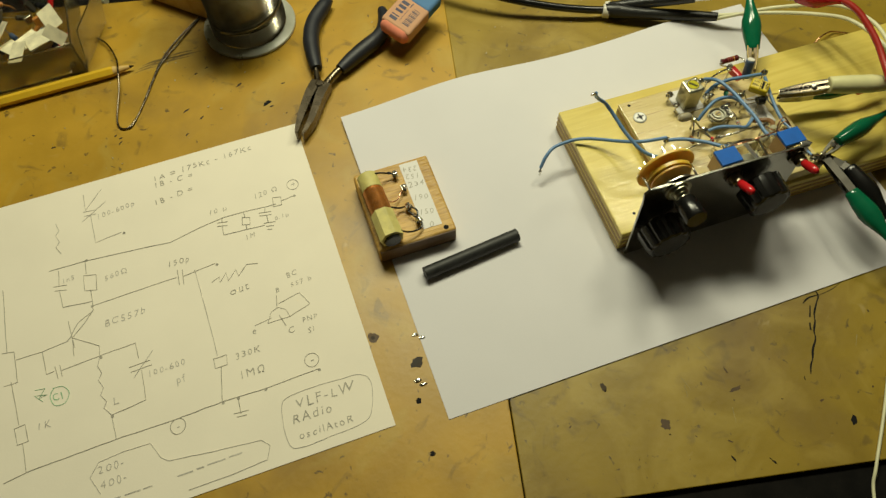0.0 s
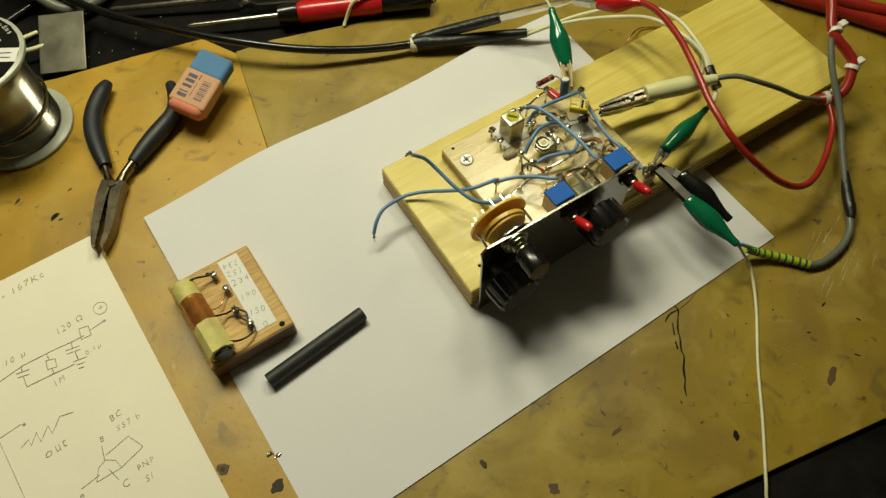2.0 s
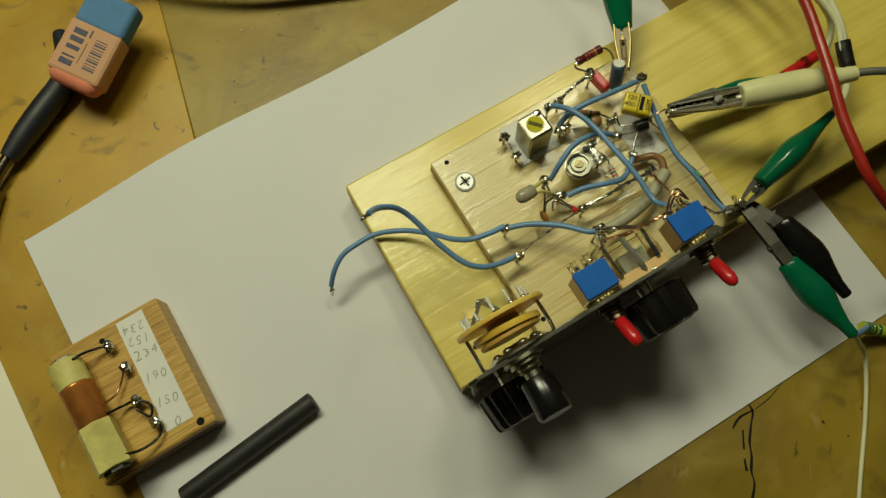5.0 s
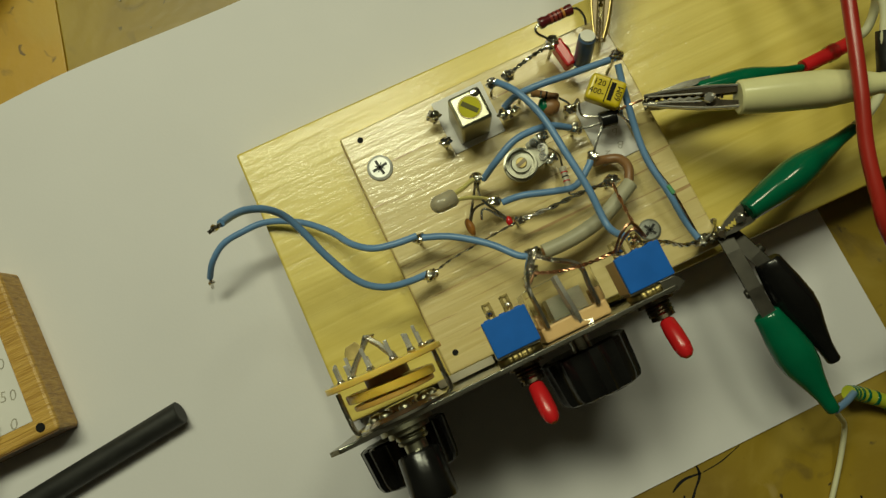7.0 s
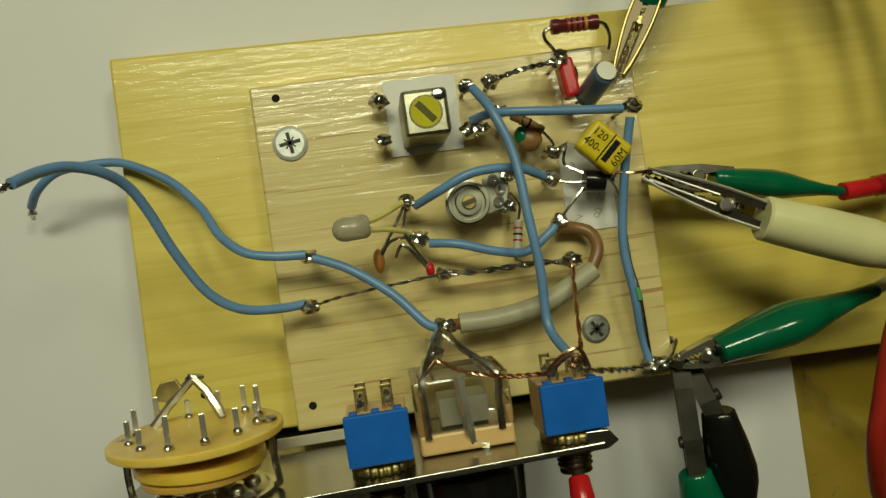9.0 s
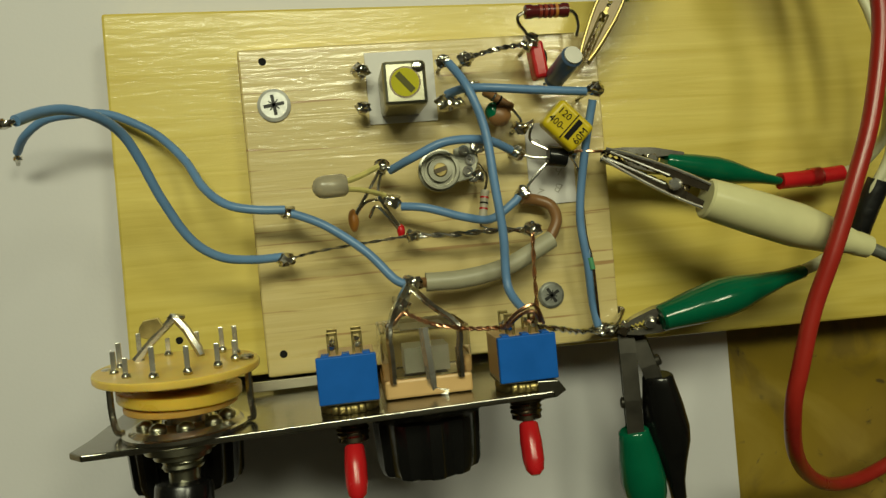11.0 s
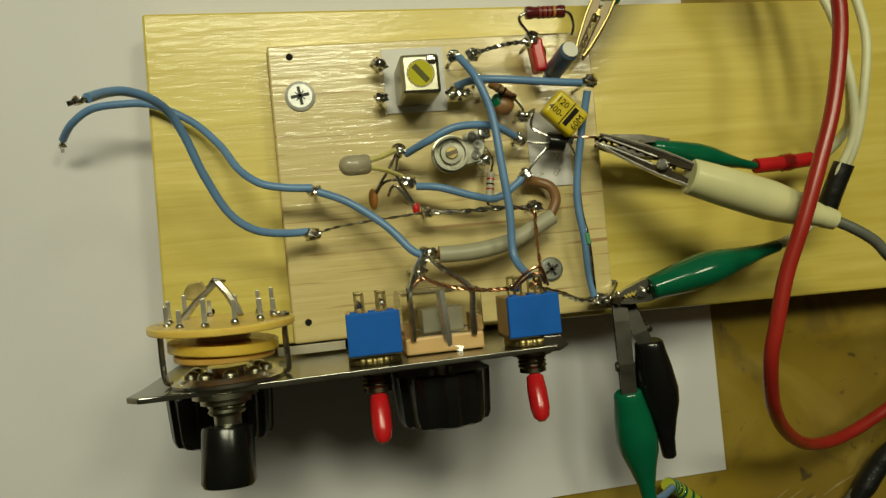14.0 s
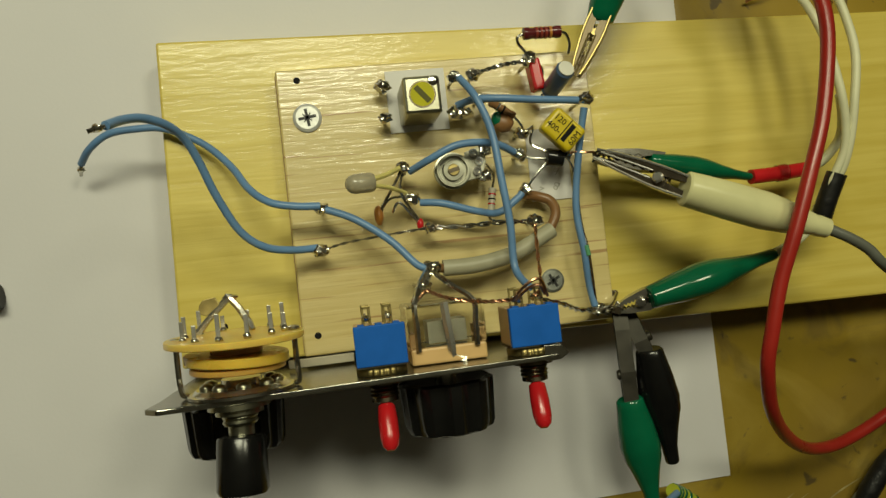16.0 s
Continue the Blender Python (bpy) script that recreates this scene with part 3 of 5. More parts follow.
wafer(72.6, 16.0, 1.6, M_WAFER, "amber phenolic wafer", -0.5)
wafer(67.8, 12.0, 2.2, M_WAFER2, "orange inner wafer", -0.9)
wafer(66.0, 11.0, 1.3, M_WAFER3, "red-brown insulating wafer", -0.4)
part("rotor_disc", lathe((RX, 69.9, RZ), (RX, 72.6, RZ), [(0, 6), (2.6, 6)], 30), M_TANPLASTIC, rot)
for s in (-1, 1):
    x = RX + s * 13.6
    part("bracket", tube([(x - s * 1.0, 60.9, RZ - 3), (x, 61.6, RZ - 2), (x, 66, RZ), (x, 72.4, RZ)], 0.7, 8, steps=4), M_STEEL, rot, "bent steel post")
    part("post_rivet", lathe((x, 74.0, RZ), (x, 76, RZ), [(0, 1.5), (0.5, 1.5), (0.9, 0.8)], 12), M_STEEL, rot)
for i in range(12):
    a = 2 * math.pi * (i + 0.3) / 12
    rr = 11.8
    x, z = RX + rr * math.cos(a), RZ + rr * math.sin(a)
    yo = -0.03 * (z - RZ)
    part("contact_pin", box(x - 0.5, x + 0.5, 73.4 + yo, 78.2 + (i * 5 % 4) * 0.7 + yo, z - 0.2, z + 0.2, 0.1), M_STRAP, rot)
    part("contact", blob((x, 74.6 + yo, z), 0.9, seed=i), M_SOLDER, rot)
part("tag_strap", tube([(138.6, 74.6, 52), (141.5, 78, 51), (146.8, 83, 50)], [1.0, 0.8, 0.9], 6, smooth_path=False), M_JAW, rot)
part("tag_strap", tube([(146.8, 83, 50), (149, 80, 50), (151.2, 76, 51), (152, 74.4, 52)], [0.9, 0.9, 1.0, 0.7], 6, smooth_path=False), M_JAW, rot)
part("solder_lug", prism([(139.2, 79.6), (141.4, 78.9), (144.6, 81.4), (143.6, 83.4), (140.6, 83.0), (139.6, 81.6)], 50.2, 51.0, 0.2), M_BRASS, rot, "tarnished solder lug")
part("solder_blob", blob((146.8, 83.1, 50), 1.2, seed=11, squash=(1.5, 0.7, 0.7), rough=0.8), M_SOLDER, rot)
part("bush", lathe((RX - 0.6, 58.6, 59.8), (RX - 0.6, 40, 60.4), [(0, 7.2), (1.2, 7.2), (1.3, 5.6), (2.6, 5.6), (2.7, 4.0), (3.3, 4.2), (3.9, 3.8), (4.5, 4.2), (5.1, 3.8), (5.3, 3.0), (9, 3.0)], 24), M_CHROME, rot, "threaded chrome bush")
part("shaft_cap", lathe((RX - 0.8, 51.0, 60.0), (RX - 1.4, 38.0, 61.8), [(0, 4.0), (0.4, 5.4), (1.0, 5.7), (12.4, 6.0), (13.4, 5.4)], 28), M_BLACK, rot, "glossy black cap")


def toggle(x0, x1, lean):
    """Blue toggle switch behind the panel with a red-capped lever in front."""
    xc = (x0 + x1) / 2
    t = part("toggle_switch", box(x0, x1, 63.0, 72.4, 48.5, 61.0, 0.3), M_TANPLASTIC, unit, "blue-topped toggle switch with a red lever")
    part("cover", box(x0 - 0.25, x1 + 0.25, 62.8, 72.6, 60.4, 62.0, 0.25), M_BLUE, t, "bright blue cover")
    for k in (-0.36, 0.0, 0.36):
        part("cover_tab", box(xc + k * (x1 - x0) - 0.8, xc + k * (x1 - x0) + 0.8, 72.5, 72.9, 58.4, 61.2, 0.1), M_BLUE, t)
    part("frame_plate", box(x0 - 0.1, x1 + 0.1, 62.2, 63.0, 49, 60.2, 0.1), M_STEEL, t)
    part("toothed_washer", lathe((xc, 60.3, 55.5), (xc, 66, 55.5), [(0, 6.3), (1.7, 6.3)], 66, flutes=22, depth=0.8), M_BRASS, t)
    part("bush", lathe((xc, 58.6, 55.5), (xc, 50, 55.8), [(0, 5.0), (1.0, 5.0), (1.1, 3.3), (1.7, 3.6), (2.2, 3.2), (2.7, 3.6), (3.2, 3.2), (3.7, 3.6), (4.2, 3.2), (5.2, 3.3), (5.5, 2.4)], 24), M_DARKSTEEL, t, "dark threaded bush")
    a, b = V((xc, 54, 56.3)), V((xc + lean, 42.4, 62.0))
    part("lever", lathe(a, b, [(0, 1.2), (6, 1.4)], 12), M_STEEL, t)
    part("lever_cap", lathe(a + (b - a) * 0.12, b, [(0, 1.7), (0.4, 2.1), (4, 2.4), (8, 2.35), (10.2, 1.9), (11.2, 0.9)], 18), M_RED, t, "red plastic lever cap")
    for k in (-1, 1):
        for z in (52, 58):
            xt = xc + k * 2.6
            tag = bmesh.new()
            tag = box(xt - 1.1, xt - 0.55, 72.2, 77.0, z - 0.3, z + 0.3, 0.1, tag)
            tag = box(xt + 0.55, xt + 1.1, 72.2, 77.0, z - 0.3, z + 0.3, 0.1, tag)
            tag = box(xt - 1.1, xt + 1.1, 76.4, 77.2, z - 0.3, z + 0.3, 0.15, tag)
            part("solder_tag", tag, M_BRASS, t)
            part("solder_joint", blob((xt, 74.2, z + 0.3), 0.9, seed=k + z, rough=0.6), M_SOLDER, t)
    return t


toggle(176.3, 188.2, -0.2)
toggle(214.4, 226.6, -0.6)

# variable capacitor: a clear box on a tan base between the switches
vc = part("variable_capacitor", box(190, 209.5, 60.4, 64.6, 34, 54, 0.6), M_TANPLASTIC, unit, "clear-covered variable capacitor on a tan base")
part("clear_cover", box(189.8, 209.7, 64.7, 75.5, 33.8, 54.2, 0.6), M_CLEAR, vc, "clear plastic cover")
for x in (190, 208):
    part("side_wall", box(x, x + 1.5, 64.6, 68.5, 34, 53.6, 0.3), M_TANPLASTIC, vc)
bmp = bmesh.new()
for i in range(9):
    bmp = box(195.0, 205.0, 65.4 + i * 0.62, 66.0 + i * 0.62, 38, 50.5, 0, bmp)
part("vane_stack", bmp, M_VANE, vc, smooth=False)
part("centre_strap", tube([(199.5, 75.7, 54.6), (199.8, 70, 54.9), (200.3, 65, 54.6), (200.8, 62, 53), (204, 61, 53)], 1.2, 6, steps=3), M_STRAP, vc, "bright metal strap")
for x in (192, 207):
    part("side_strap", tube([(x, 64, 54.6), (x, 70, 54.8), (x, 75.5, 54.7), (x + (2 if x < 200 else -5), 80, 51), (198, 84.5, 43)], 0.8, 6, steps=4), M_SOLDER, vc, "dull solder-coated strap")

BLUE = [
    [(128.7, 122.6, 73.5), (131, 125, 67.5), (134, 126, 63), (138, 125, 59), (141, 122.3, 54.5), (143.2, 117.2, 51), (146, 108.5, 47), (150.4, 99.4, 43), (156, 94.8, 40), (163, 93.4, 36.5), (169.5, 93.4, 33.5)],
    [(103.7, 125.9, 12), (108, 129.2, 17), (114.2, 132.4, 19.5), (122.5, 133, 20.5), (129, 132.5, 21), (135.5, 129.6, 22.5), (141.8, 125.4, 24), (148, 118.6, 28), (152.7, 111.3, 34), (158, 106.8, 37.5), (164.4, 105, 38.5), (171.2, 104.4, 38)],
    [(171.8, 103.8, 36), (180, 100, 38), (189, 93, 40), (195, 86, 42), (198, 84.5, 42)],
    [(213, 136, 39), (216, 129, 44), (219, 119, 45), (220, 106, 46), (221, 94, 46), (221, 82, 46), (223, 76.5, 52)],
    [(213, 130, 32), (217, 130, 38), (224, 129, 41), (233, 128, 41), (246, 127, 40)],
    [(248, 125, 39), (246, 113, 36), (244, 97, 34), (245, 84, 34), (246, 75, 32), (247, 68, 32)],
    [(197, 112, 34), (202, 114, 40), (210, 117, 42), (220, 117, 40), (227, 114.5, 36)],
    [(199, 103, 34), (205, 102, 36), (214, 99, 36), (221, 98, 34), (227, 101.5, 34), (228.5, 103, 34)],
]
for w_ in BLUE:
    part("blue_wire", tube(w_, 1.05, 12, steps=8), M_BLUE_WIRE, unit, "stiff blue insulated wire")
for a, b in (((128.7, 122.6, 73.5), (125.2, 121.4, 74.5)), ((103.7, 125.9, 12), (102.2, 123.2, 8.5))):
    part("bare_end", tube([a, b], 0.55, 8), M_SOLDER, unit)
    part("solder_joint", blob(tuple((V(a) + V(b)) / 2), 1.0, seed=3, rough=0.6), M_SOLDER, unit)

JOINTS = [(212, 137, 37), (218, 138, 34), (212.5, 128, 32), (215, 128, 31.5), (192, 137, 32), (192, 128, 32), (195, 113, 34), (196.5, 104.5, 34), (219, 116, 34), (229, 114, 33), (230, 104, 33), (230, 120, 34), (199, 84.5, 42), (195.5, 80, 49), (248, 67, 31), (251, 66.5, 30), (234, 140, 36.5), (231, 94.5, 35), (171.5, 104, 36), (170, 92.5, 34), (201, 95.5, 35), (248.5, 127.5, 40), (219, 131, 34), (217, 113, 33), (218, 109, 33)]
for i, (x, y, z) in enumerate(JOINTS):
    part("pin", tube([(x, y, 25.8), (x, y, z)], 0.55, 7, steps=1), M_SOLDER, unit)
    part("solder_joint", blob((x, y, z), 1.6 + 0.55 * ((i * 7) % 5) / 5, seed=i, squash=(1.15, 0.9, 1), rough=0.55), M_SOLDER, unit)

part("bare_wire", twist([(171, 92.7, 34), (178, 94, 36), (191, 95, 36), (201, 95.7, 35)], 0.22, 5), M_SOLDER, unit)
part("bare_wire", twist([(201, 95.7, 35), (211, 95, 36), (222, 95, 36), (231, 94.3, 35)], 0.42, 4), M_SOLDER, unit)
part("bare_wire", twist([(231, 94.3, 35), (228.5, 85, 43), (225, 77, 55), (222, 75, 59)], 0.28, 4), M_COPPER, unit)
part("bare_wire", twist([(195, 79.5, 50), (201, 76.5, 55), (209, 74.8, 58), (217, 74.5, 60)], 0.3, 8), M_COPPER, unit, "twisted bare copper wire")
part("bare_wire", tube([(217, 74.5, 60), (220, 77, 61), (222.5, 77.5, 62), (224, 75, 61)], 0.4, 6), M_COPPER, unit)
part("bare_wire", tube([(216, 74.5, 60), (219, 78, 63), (222.5, 79, 63.5), (225, 74.5, 60)], 0.4, 6), M_COPPER, unit)
part("bare_wire", twist([(224, 73.5, 58), (232, 71, 50), (240, 68, 38), (248, 67, 31)], 0.4, 4), M_SOLDER, unit)
part("bare_wire", twist([(218, 138, 34), (226, 139.5, 36), (234, 140, 37)], 0.36, 5), M_SOLDER, unit, "twisted tinned wire")
part("strap", tube([(199, 84.5, 42), (197, 82, 46), (195.5, 79.5, 50), (192, 76.5, 54)], 1.0, 7), M_SOLDER, unit)
part("sleeving", tube([(203, 84, 36), (213, 84, 36), (224, 86, 35.5), (236, 91.5, 34)], 2.3, 16, steps=8), M_SLEEVE, unit, "grey plastic sleeving")
part("brown_wire", tube([(200, 84.5, 39), (203, 84, 36.5), (204.5, 84, 36)], 1.3, 10), M_BROWN, unit)
part("brown_wire", tube([(235, 91, 34), (238, 96, 33), (237.5, 100, 31), (234, 101.8, 30), (230, 102.5, 31)], 1.45, 12), M_BROWN, unit, "thick brown insulated wire")
part("thin_wire", tube([(242, 112, 36), (245, 107, 33), (245.5, 92, 33), (246, 84, 35), (247.5, 68, 32)], 0.35, 6), M_SOLDER, unit)
part("earth_sleeve", tube([(245.4, 86, 34.8), (245.9, 83, 34.8)], 0.75, 10), M_EARTHGREEN, unit, "small green sleeve")

# tuned coil can on its card
part("card", box(193.6, 211, 124.5, 142.6, 26.1, 26.5), M_CARD, unit, "white plastic card", smooth=False)
can = part("coil_can", box(196.5, 206.7, 126.1, 136.4, 26.6, 43.3, 0.9), M_CHROME, unit, "shiny square coil can")
part("can_hole", lathe((201.6, 131.3, 43.32), (201.6, 131.3, 44.3), [(0, 3.3), (0.12, 3.3)], 28), M_CORE, can, "yellow tuning core")
part("core_slot", box(-2.7, 2.7, -0.75, 0.75, 0, 0.1, 0, None, Matrix.Translation((201.6, 131.3, 43.45)) @ pose(0, 0, 0, 0, 0, -50)), M_OLIVE, can, smooth=False)
part("core_ring", lathe((201.6, 131.3, 43.3), (201.6, 131.3, 44), [(0, 3.7), (0.08, 3.7)], 28), M_DARKSTEEL, can)
part("solder_joint", blob((204.9, 134.8, 43.4), 1.5, seed=8, squash=(1, 0.9, 0.3)), M_SOLDER, can)

# ceramic trimmer
tr = part("trimmer", lathe((209, 111, 33), (209, 111, 40), [(0, 5.2), (1.6, 5.2), (1.7, 4.7), (3.2, 4.7), (3.2, 4.0), (2.3, 3.8), (2.3, 3.1), (3.4, 2.9), (3.45, 0.4)], 32), M_SILVERTRIM, unit, "silvered ceramic trimmer capacitor")
part("rotor_screw", lathe((209, 111, 36.2), (209, 111, 37), [(0, 1.7), (0.5, 1.7), (0.6, 1.5)], 18), M_BRASS, tr, "brass rotor screw")
part("rotor_slot", box(-1.6, 1.6, -0.55, 0.55, 0, 0.12, 0, None, Matrix.Translation((209, 111, 36.82)) @ pose(0, 0, 0, 0, 0, 15)), M_DARKSTEEL, tr, smooth=False)
part("lug_plate", prism([(212, 107.5), (217.5, 108.5), (219, 113), (217, 117.2), (213, 116)], 33.5, 34.6, 0.2), M_SILVERTRIM, tr)
for x, y in ((216, 110.3), (216.8, 113), (215.3, 115.4)):
    part("eyelet", lathe((x, y, 34.6), (x, y, 36), [(0, 1.3), (0.7, 1.3), (0.7, 0.7), (0.3, 0.6)], 14), M_STEEL, tr)

# resistors
def resistor(a, b, r, material, bands, lead=2.5, label=""):
    a, b = V(a), V(b)
    L = (b - a).length
    o = part("resistor", lathe(a, b, [(0, r * 0.5), (0.25, r), (L * 0.14, r * 1.05), (L * 0.2, r * 0.9), (L * 0.8, r * 0.9), (L * 0.86, r * 1.05), (L - 0.25, r), (L, r * 0.5)], 18), material, unit, label)
    for f, m in bands:
        part("colour_band", lathe(a + (b - a) * f, b, [(0, r * 0.95), (0.05, r * 1.0), (L * 0.06, r * 1.0), (L * 0.065, r * 0.95)], 18), m, o)
    return o


resistor((234.2, 149, 33), (245.8, 149, 33), 1.75, M_RESIST, ((0.32, M_BAND), (0.44, M_BAND), (0.56, M_BAND), (0.68, M_ORANGE)), label="glossy maroon resistor")
part("lead", tube([(234.4, 149, 33), (232.6, 148, 33), (232.5, 146, 33.5), (233.8, 143, 35), (234, 140, 36)], 0.45, 7), M_SOLDER, unit)
part("lead", tube([(245.6, 149, 33), (247.4, 148, 33), (248, 145, 33), (247, 142, 33.5)], 0.45, 7), M_SOLDER, unit)
resistor((220.7, 105.5, 31), (219.3, 98.5, 32), 1.1, M_BEIGE, ((0.25, M_RED), (0.45, M_INK), (0.65, M_RED)), label="small banded resistor")
part("lead", tube([(220.7, 105.5, 31), (221.2, 109, 32), (219, 112, 34)], 0.35, 6), M_SOLDER, unit)
part("lead", tube([(219.3, 98.5, 32), (218.5, 96.5, 33), (221, 95.2, 35.5)], 0.35, 6), M_SOLDER, unit)
resistor((222, 130, 34), (229, 125, 33), 1.3, M_BROWN, ((0.3, M_SOLDER), (0.5, M_INK)), label="small brown resistor")
part("lead", tube([(219, 131, 34), (222, 130, 34)], 0.35, 6), M_SOLDER, unit)
part("lead", tube([(229, 125, 33), (231, 122, 33), (230, 120, 34)], 0.35, 6), M_SOLDER, unit)
dc = part("dipped_capacitor", blob((225.5, 123.6, 33), 3.0, seed=2, squash=(1, 0.9, 0.75), rough=0.08), M_BROWN, unit, "brown dipped capacitor with a green end")
part("green_end", blob((223.9, 124.6, 33.1), 2.2, seed=2, squash=(0.8, 1.1, 0.85), rough=0.08), M_GREEN, dc)

# capacitors
rc = part("red_capacitor", box(-1.8, 1.8, -4.6, 4.6, -2.5, 2.5, 0.8, None, Matrix.Translation((235.9, 136.2, 35)) @ pose(0, 0, 0, 0, 0, 7)), M_RED, unit, "small red block capacitor")
part("solder_cap", blob((234.6, 141.2, 36.4), 1.7, seed=5, rough=0.5), M_SOLDER, rc)
ec = part("electrolytic_capacitor", lathe((239.6, 131.2, 35.5), (241.2, 134.4, 46.8), [(0, 2.1), (0.3, 2.65), (1.3, 2.35), (2.0, 2.65), (11.2, 2.65), (11.7, 2.2)], 24), M_BLUECAP, unit, "blue-grey electrolytic capacitor")
part("can_top", lathe((241.18, 134.36, 46.7), (241.6, 135.2, 49.8), [(0, 2.2), (0.45, 2.2), (0.5, 2.0)], 24), M_NYLON, ec)
part("lead", tube([(239.8, 131.4, 36), (238.5, 130.6, 34), (237, 130.2, 36)], 0.4, 6), M_SOLDER, unit)
part("lead", tube([(236, 140, 36), (238.6, 138, 34), (238.5, 134, 32)], 0.35, 6), M_SOLDER, unit)
yang = -46
YM = Matrix.Translation((240.6, 119, 39)) @ pose(0, 0, 0, 6, 0, yang)
yc = part("film_capacitor", box(-5.4, 5.4, -4.1, 4.1, -2.6, 2.6, 1.2, None, YM, 4), M_YELLOW, unit, "yellow film capacitor with printed values")


def on_cap(x, y, rz=0):
    return Matrix.Scale(0.001, 4) @ YM @ pose(x, y, 2.68, 0, 0, rz) @ Matrix.Scale(1000, 4)


for txt, x, y in (("120", -2.5, 1.5), ("400-", -2.6, -1.3)):
    lettering(txt, 2.5, on_cap(x, y, 0), "printed_value", M_INK, yc)
lettering("60M", 2.5, on_cap(3.9, 0, 90), "printed_value", M_INK, yc)
part("printed_line", box(-0.16, 0.16, -3.6, 3.6, 2.58, 2.68, 0, None, YM @ pose(0.3, 0, 0, 0, 0, 0)), M_INK, yc, smooth=False)
part("printed_bar", box(0.9, 2.3, -2.8, 2.8, 2.58, 2.67, 0, None, YM), M_INK, yc, smooth=False)
part("lead", tube([(233.5, 121.5, 36), (231.5, 120.5, 34), (230, 120, 34)], 0.45, 6), M_SOLDER, unit)

part("card", box(233.5, 246, 100.6, 122, 26.1, 26.5), M_CARD, unit, "white plastic card", smooth=False)
for ch, x, y in (("e", 236.5, 116.5), ("B", 241.5, 104.5), ("2", 236.5, 103.5), ("b", 241.8, 109)):
    lettering(ch, 3.4, at_mm(x, y, 26.56, 160), "handwriting", M_PENCIL_FAINT, unit)
tm = bmesh.new()
tm = lathe((239, 109.8, 35), (239, 115, 35), [(0, 2.4), (0.2, 2.6), (4.6, 2.6), (4.8, 2.4)], 20, tm)
for v in tm.verts:
    v.co.z = max(v.co.z, 33.8)
tm.transform(Matrix.Translation((239, 112, 0)) @ pose(0, 0, 0, 0, 0, 80) @ Matrix.Translation((-239, -112, 0)))
part("transistor", tm, M_BLACK, unit, "black half-round transistor")
for pts in ([(236.5, 112, 34.5), (233, 112.5, 34), (229, 114, 33)], [(236.7, 111, 34.5), (233, 107.5, 34), (230, 104, 33)], [(241.5, 112.5, 35), (244.5, 113, 36), (247.5, 112.5, 37), (250.5, 112.5, 36)], [(233.5, 121, 35), (233, 117, 33), (237, 114, 34.5)]):
    part("lead", tube(pts, 0.38, 6), M_SOLDER if pts[0][0] < 240 else M_COPPER, unit)
part("solder_joint", blob((242.5, 112.7, 35.5), 1.3, seed=9, rough=0.8), M_SOLDER, unit)

# small lamp and ceramic discs
led = part("neon_bulb", lathe((178.4, 108.2, 48), (187, 108.6, 46), [(0, 0.7), (0.5, 1.7), (1.3, 2.3), (2.4, 2.6), (6.8, 2.6), (7.6, 2.2)], 20), M_SMOKED, unit, "small smoky glass bulb")
part("electrode", tube([(180.5, 108.3, 47.5), (185.5, 108.5, 46.4)], 0.7, 8), M_SOLDER, led)
part("yellow_lead", tube([(185.5, 109.3, 46.3), (189, 110.4, 43), (194, 113, 35)], 0.7, 8), M_TAPEYEL, unit)
part("yellow_lead", tube([(185.5, 107.6, 46.3), (190, 107.2, 42), (195, 106, 35)], 0.6, 8), M_TAPEYEL, unit)
part("disc_capacitor", blob((187, 100.6, 33.5), 2.4, seed=1, squash=(0.55, 1.15, 0.9), rough=0.1), M_ORANGE, unit, "orange ceramic disc capacitor")
part("bead_capacitor", blob((198.3, 97, 33.5), 1.5, seed=1, squash=(0.7, 1.2, 0.9), rough=0.1), M_RED, unit, "red bead capacitor")
for pts in ([(194.5, 112.5, 34), (191, 107, 36), (187.5, 102, 34.5)], [(195, 112, 34), (193.5, 106, 37), (198, 98.3, 34)], [(187.6, 101.5, 34), (190.5, 104.8, 35), (196, 105, 34.5)], [(191, 101, 34), (193, 103.4, 36), (197.6, 97.6, 34)]):
    part("lead", tube(pts, 0.42, 6), M_SOLDER, unit)


# ---- pencil drawing on the schematic ----
INK = {"d": M_PENCIL, "m": M_PENCIL, "f": M_PENCIL_FAINT, "g": M_GREEN_PEN}


def stroke(kind, pts):
    """A hand-drawn line: closed outlines are rounded, straight runs waver a little."""
    pts = [Vector((x, y, 0.32)) for x, y in pts]
    if kind in "fg" and len(pts) > 6 and (pts[0] - pts[-1]).length < 3:
        pts = spline([tuple(p) for p in pts], 5)
    fine = [pts[0]]
    for a, b in zip(pts, pts[1:]):
        n = max(1, int((b - a).length / 3.5))
        for i in range(1, n + 1):
            p = a.lerp(b, i / n)
            p.x += 0.28 * noise.noise(Vector((p.x * 0.16, p.y * 0.16, 1.7)))
            p.y += 0.28 * noise.noise(Vector((p.x * 0.16, p.y * 0.16, 9.1)))
            fine.append(p)
    part("pencil_line", tube([(p.x, p.y, 0.32) for p in fine], 0.24 if kind == "d" else 0.2, 5, smooth_path=False), INK[kind], schematic)


def circle(x, y, r):
    stroke("m", [(x + r * math.cos(a * 0.23), y + r * (1 + 0.004 * a) * math.sin(a * 0.23)) for a in range(30)])


def note(text, x, y, size):
    k = (len(text) * 37 + int(x)) % 9 - 4
    lettering(text, size, at_mm(x, y, 0.34, 3 + k), "handwriting", M_GREEN_PEN if text == "C1" else M_PENCIL if x > -130 else M_PENCIL_FAINT, schematic)


